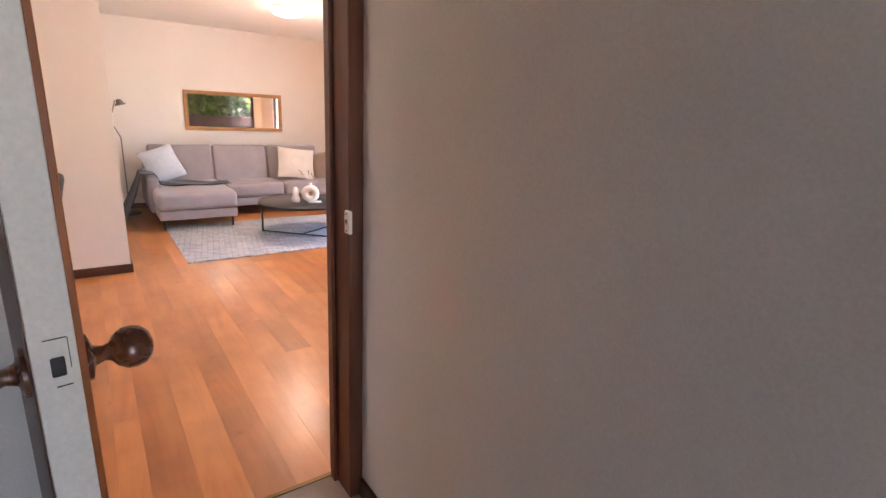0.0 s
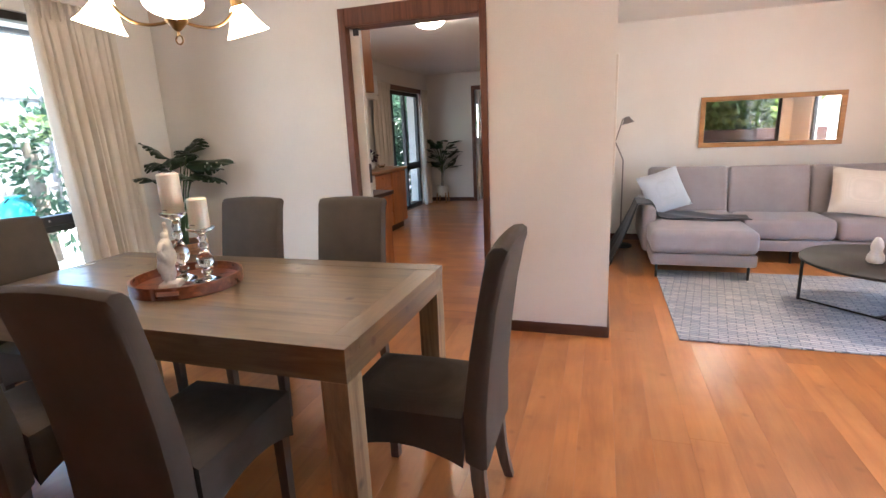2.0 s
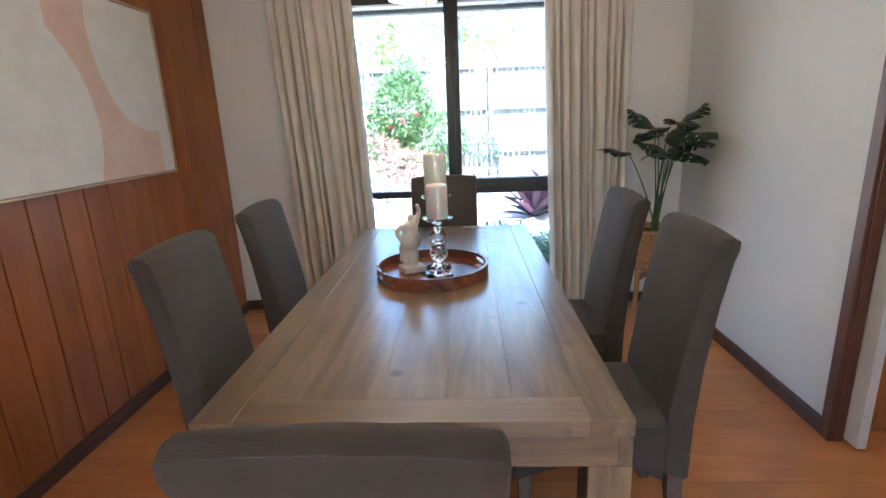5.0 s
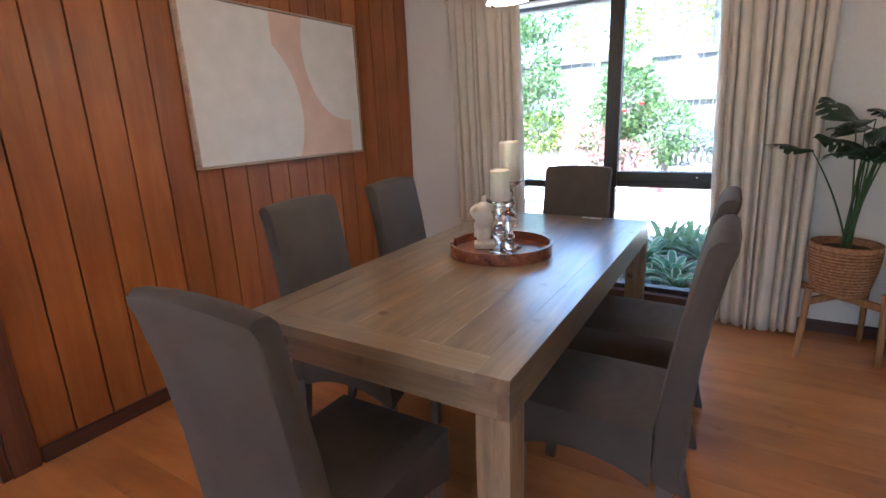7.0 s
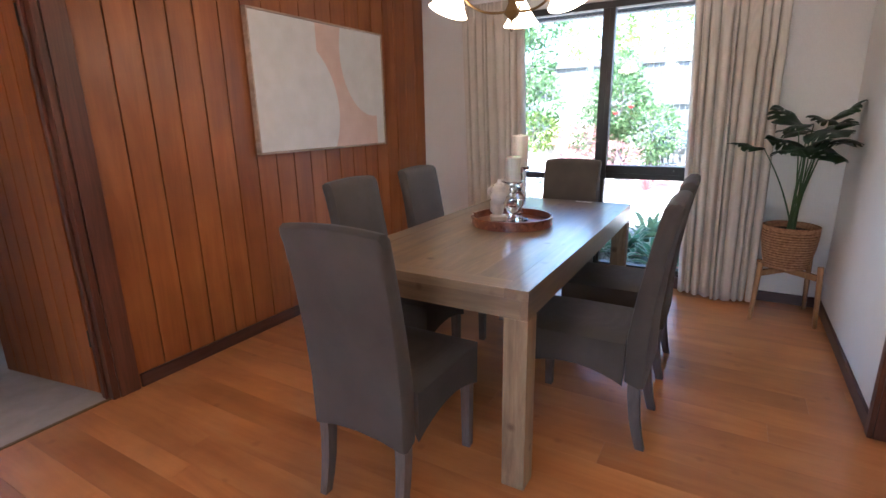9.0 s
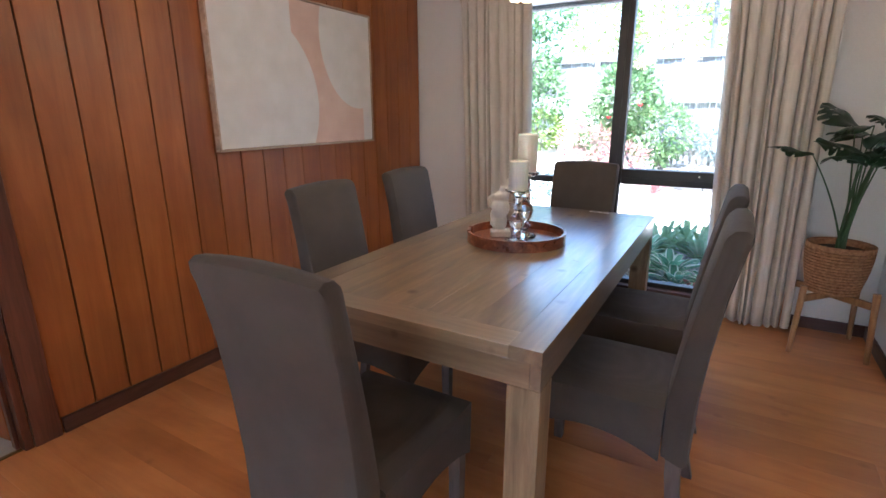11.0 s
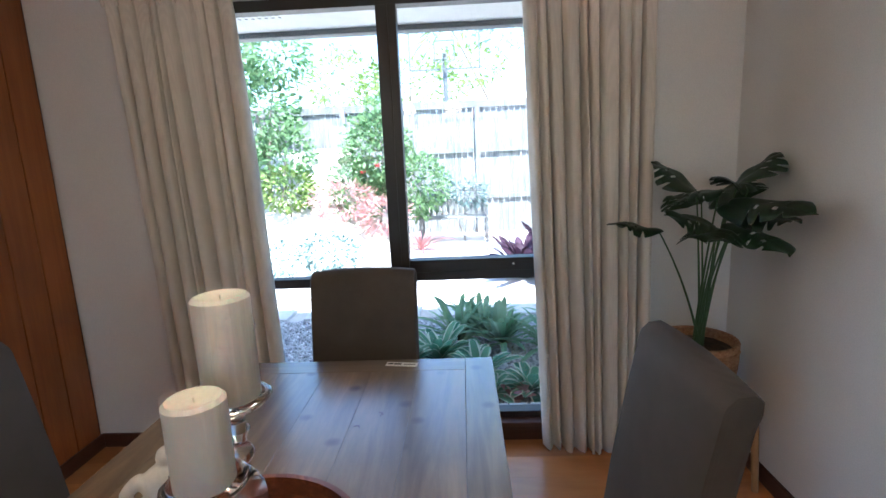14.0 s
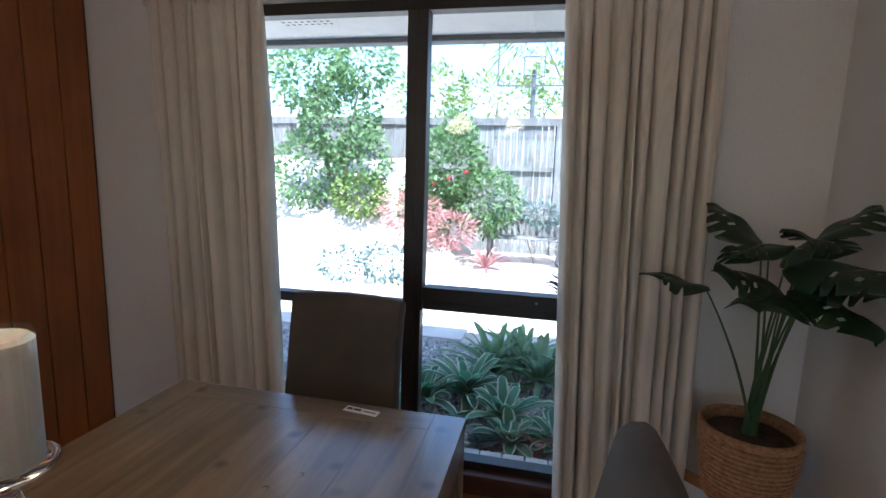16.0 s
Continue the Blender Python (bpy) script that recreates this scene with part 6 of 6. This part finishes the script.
shrub("pink_bush", (-8.55, 2.35, ZG + 0.16), [((0, 0, 0.72), (0.4, 0.55, 0.30)), ((0.1, 0.7, 0.45), (0.35, 0.4, 0.3))], 1500, 0.13, 0.022, M_LEAFR, 29, "feathery pink-leaved garden bush", "shrub", 0.015)
shrub("grey_bush", (-6.9, 2.55, ZG), [((0, 0, 0.32), (0.3, 0.42, 0.26)), ((0.2, -0.6, 0.3), (0.25, 0.3, 0.22))], 900, 0.07, 0.035, M_LEAFB, 31, "low grey-green garden bush", "shrub", 0.012)
shrub("blue_bush", (-9.4, 4.35, ZG), [((0, -0.5, 1.05), (0.22, 0.3, 0.32)), ((0.0, 0.1, 0.85), (0.2, 0.3, 0.25))], 700, 0.12, 0.03, M_LEAFB, 33, "blue-grey leafy bush behind the bench", "shrub", 0.012)
shrub("pale_bush", (-8.7, 1.4, ZG + 0.55), [((0, 0, 0.55), (0.4, 0.5, 0.4))], 900, 0.09, 0.05, M_LEAFY, 35, "pale green low garden bush", "shrub", 0.015)
M_PETAL = plain("red_petal", (0.6, 0.05, 0.05), 0.6)
for x, y in ((-8.95, 3.22), (-8.90, 2.95), (-8.95, 2.70)):
    f = thing("hibiscus_flower", pose(x + 0.25, y, 1.45 + 0.4 * (y - 3.2)), "red hibiscus bloom on the shrub", "flower", "red blooms")
    for k in range(5):
        bm = lathe([(0, 0), (0.03, 0.006), (0.034, 0.014), (0.02, 0.012), (0, 0.004)], 10, False)
        bmesh.ops.transform(bm, matrix=pose(0, 0, 0, 0, 0, k * 72) @ pose(0.03, 0, 0, 0, -40, 0), verts=bm.verts)
        part("petal", bm, M_PETAL, f)
strap_plant("cordyline", (-6.35, 5.05, ZG), 34, 0.75, 0.085, M_LEAFP, 41, "dark purple cordyline in the garden", None, 0.4, 0.95)
strap_plant("cordyline", (-6.6, 5.45, ZG), 26, 0.9, 0.085, M_LEAFP, 42, "dark purple cordyline beside the palm", None, 0.4, 0.98)
strap_plant("dracaena", (-8.5, 3.62, ZG), 26, 0.75, 0.03, M_LEAFR, 43, "arching pink-bronze strap plant", None, 1.0, 0.9)
for i, (x, y, n, l) in enumerate(((-3.92, 4.12, 24, 0.34), (-3.62, 4.40, 20, 0.28), (-3.75, 3.86, 20, 0.30), (-3.42, 4.72, 16, 0.22), (-3.45, 3.55, 18, 0.26), (-3.40, 3.05, 16, 0.24), (-3.48, 5.1, 18, 0.26), (-3.38, 4.46, 14, 0.20))):
    strap_plant("spider_plant", (x, y, ZG + 0.012), n + 6, l * 1.35, 0.050, M_VARI, 50 + i, "variegated strap plant with cream leaf margins under the window", M_VARIE, 0.75, 0.9)
for i, (x, y) in enumerate(((-4.35, 4.25), (-4.25, 4.6), (-4.5, 4.45), (-4.1, 4.95), (-4.4, 5.2))):
    strap_plant("lily_clump", (x, y, ZG + 0.012), 40, 0.56, 0.034, M_LILY, 70 + i, "green strappy lily clump on the gravel", None, 0.7, 0.98)
strap_plant("red_bromeliad", (-3.33, 4.62, ZG + 0.012), 14, 0.15, 0.035, M_LEAFR, 81, "small red bromeliad by the window", None, 0.4, 0.8)
strap_plant("pale_bromeliad", (-3.35, 4.32, ZG + 0.012), 14, 0.17, 0.05, M_LEAFB, 82, "small blue-grey bromeliad by the window", None, 0.4, 0.7)
palm = thing("palm_tree", pose(-6.9, 5.75, ZG), "grey palm trunk with arching fronds", "tree")
part("trunk", tube([(0, 0, -0.05), (0.03, 0.02, 1.2), (0, 0.05, 2.6), (0.05, 0.1, 3.8)], [0.17, 0.14, 0.13, 0.12], 14), M_BARK, palm)
for k in range(16):
    rnd = random.Random(k + 7)
    az = k * 2.399
    vs, fs = [], []
    d = Vector((math.cos(az), math.sin(az), 0))
    for j in range(28):
        t = (j + 1) / 28
        p = Vector((0.05, 0.1, 3.75)) + d * (2.0 * t) + Vector((0, 0, 0.7 * t - 1.7 * t * t))
        for sg in (-1, 1):
            q = (d * 0.5 + Vector((-d.y, d.x, 0)) * sg + Vector((0, 0, -0.35))).normalized()
            add_leaf(vs, fs, p, q, Vector((0, 0, 1)), 0.55 * (1 - 0.5 * t), 0.035)
    me = bpy.data.meshes.new("frond")
    me.from_pydata([tuple(v) for v in vs], [], fs)
    me.materials.append(M_LEAFY)
    fr = new("frond", me)
    fr.parent = palm
fan = thing("cycad", pose(-6.2, 6.7, ZG), "fan of fine bright green fronds", "garden plant")
for k in range(14):
    az = k * 2.399
    vs, fs = [], []
    d = Vector((math.cos(az), math.sin(az), 0))
    for j in range(24):
        t = (j + 1) / 24
        p = Vector((0, 0, 1.5)) + d * (1.2 * t) + Vector((0, 0, 0.9 * t - 0.7 * t * t))
        for sg in (-1, 1):
            add_leaf(vs, fs, p, (d * 0.6 + Vector((-d.y, d.x, 0)) * sg).normalized(), Vector((0, 0, 1)), 0.38 * (1 - 0.5 * t), 0.022)
    me = bpy.data.meshes.new("frond")
    me.from_pydata([tuple(v) for v in vs], [], fs)
    me.materials.append(M_LEAFY)
    fr = new("frond", me)
    fr.parent = fan
part("trunk", tube([(0, 0, -0.03), (0, 0, 1.52)], [0.10, 0.07], 10), M_BARK, fan)
up = thing("glazed_urn", pose(-6.1, 6.75, ZG), "turquoise glazed garden urn on a pedestal", "urn")
part("pedestal", boxes((-0.15, 0.15, -0.55, -0.25, 0.0, 0.52), bevel=0.02), M_BRICK, up)
bm = lathe([(0, 0), (0.10, 0), (0.16, 0.10), (0.18, 0.20), (0.15, 0.30), (0.10, 0.36), (0.12, 0.39), (0.1, 0.39), (0, 0.34)], 24, False)
bmesh.ops.translate(bm, verts=bm.verts, vec=(0, -0.4, 0.521))
part("urn", bm, plain("turquoise_glaze", (0.05, 0.42, 0.46), 0.2), up)
shrub("side_hedge", (-5.6, 8.6, ZG), [((0, 0, 1.3), (0.7, 1.0, 1.2)), ((0, 1.8, 1.5), (0.7, 1.2, 1.3)), ((-0.3, -1.5, 1.2), (0.6, 0.9, 1.0))], 5000, 0.14, 0.07, M_LEAFD, 91, "broad dark green hedge outside the kitchen", "hedge", 0.04)
shrub("side_hedge", (-4.9, 11.2, ZG), [((0, 0, 1.5), (0.8, 1.5, 1.4)), ((0, 2.2, 1.6), (0.8, 1.5, 1.5))], 8000, 0.15, 0.08, M_LEAFD, 92, "broad dark green hedge outside the kitchen door", "hedge", 0.04)
shrub("side_hedge", (-4.4, 13.6, ZG), [((0, 0, 1.4), (0.9, 1.6, 1.4)), ((0.8, 1.2, 1.6), (0.9, 1.2, 1.5))], 7000, 0.15, 0.08, M_LEAFD, 93, "tall dark green hedge beyond the kitchen door", "hedge", 0.04)
shrub("window_shrub", (2.6, 1.35, ZG), [((0, 0, 1.55), (0.55, 0.3, 0.35)), ((0.7, -0.05, 1.5), (0.45, 0.3, 0.32)), ((-0.5, 0, 1.45), (0.45, 0.3, 0.3)), ((0.2, -0.4, 1.9), (0.9, 0.3, 0.4))], 900, 0.26, 0.17, M_LEAFY, 95, "large-leaved green shrub outside the living room window", "shrub", 0.03)
shrub("window_shrub", (3.3, 0.3, ZG), [((0, 0, 1.6), (1.6, 0.5, 0.9))], 1400, 0.22, 0.13, M_LEAFG, 96, "green shrub outside the living room window", "shrub", 0.03)
shrub("window_shrub", (3.9, 1.3, ZG), [((0, 0, 1.55), (0.5, 0.3, 0.4)), ((0.6, -0.1, 1.6), (0.5, 0.3, 0.4)), ((0.3, -0.4, 2.0), (0.8, 0.3, 0.4))], 900, 0.24, 0.15, M_LEAFY, 97, "large-leaved bright green shrub by the living room window", "shrub", 0.03)
bedw = thing("garden_planter", pose(2.9, 1.55, ZG), "dark timber planter under the living room window", "planter")
part("wall", boxes((-1.5, 2.2, -0.5, 0.3, 0, 1.2), bevel=0.01), M_SILLW, bedw)
nh = thing("neighbour_house", pose(-24, 9.5, ZG), "pale neighbouring house with low gabled roof", "house")
part("wall", boxes((-4, 0, -5, 5, 0, 3.2)), M_SOFFIT, nh, "", False)
bm = bmesh.new()
vs = [bm.verts.new(p) for p in ((-4.5, -5.5, 3.2), (0.6, -5.5, 3.2), (0.6, 5.5, 3.2), (-4.5, 5.5, 3.2), (-2, -5.5, 4.6), (-2, 5.5, 4.6))]
for f in ((0, 1, 4), (1, 2, 5, 4), (2, 3, 5), (3, 0, 4, 5), (0, 3, 2, 1)):
    bm.faces.new([vs[i] for i in f])
part("roof", bm, M_BRICK, nh, "", False)
for k in range(4):
    w = part("window", boxes((0.002, 0.05, -4 + k * 2.1, -2.8 + k * 2.1, 1.3, 2.6)), M_FASCIA, nh, "", False)
shrub("east_garden_hedge", (7.6, 4.6, ZG), [((0, 0, 1.0), (0.6, 2.4, 1.0))], 2400, 0.16, 0.08, M_LEAFG, 98, "low hedge outside the living room", "hedge", 0.04)

# ---- boards of walls and floors ----
wall = bpy.data.objects["wall_south"]
BWD = 0.153
x1 = OX0 - 0.102
board_full = None
k = 0
while x1 - 0.02 > XW:
    x0 = max(XW + 0.001, x1 - BWD)
    if board_full is None:
        board_full = part("cedar_board", boxes((-BWD + 0.0055, -0.0005, -0.021, 0.0, 0.0, H), bevel=0.004), M_PANEL, wall)
        board_full.matrix_local = pose(x1, YS, 0)
    elif x1 - BWD > XW:
        o = new("cedar_board", board_full.data)
        o.parent = wall
        o.matrix_local = pose(x1, YS, 0)
    else:
        part("cedar_board", boxes((x0, x1 - 0.0005, YS - 0.021, YS, 0, H), bevel=0.004), M_PANEL, wall)
    x1 -= BWD
structure("panel_backing", boxes((XW, OX0 - 0.101, YS - 0.0218, YS - 0.012, 0.0, H)), M_PANELGAP, "dark grooves between the cedar boards")


def lay_boards(parent, x0, x1, y0, y1, seed, width=0.158, turned=False):
    """Boards run along y; turned by a quarter (x0, x1 along y, then minus x), they run along x."""
    rnd = random.Random(seed)
    x = x0
    meshes = {}
    while x < x1 - 0.01:
        w = min(width, x1 - x)
        y = y0 - rnd.uniform(0.0, 1.6)
        while y < y1:
            ln = rnd.choice((1.8, 2.4, 3.0, 3.6, 4.2))
            a, b = max(y, y0), min(y + ln, y1)
            if b - a > 0.03:
                key = (round(w, 3), round(b - a, 3))
                if key not in meshes:
                    ob = part("floorboard", boxes((0.0001, w - 0.0002, 0.0002, b - a - 0.0003, -0.018, 0.0), bevel=0.0005), M_FLOOR, parent, "", False)
                    meshes[key] = ob.data
                else:
                    ob = new("floorboard", meshes[key])
                    ob.parent = parent
                ob.matrix_local = pose(-a, x, 0, 0, 0, 90) if turned else pose(x, a, 0)
            y += ln
        x += w


fl_ = bpy.data.objects["floor"]
lay_boards(fl_, XW, XP - T, YS - 0.012, YN + T, 3)
lay_boards(fl_, XP - T, XE + T, YS - 0.012, YL, 4)
kf = bpy.data.objects["kitchen_floor"]
lay_boards(kf, YN + T, KY1, T - XP, 0.02 - KX0, 5, turned=True)
lay_boards(kf, KY1, KY1 + 2.5, -LX1, -LX0, 6, turned=True)
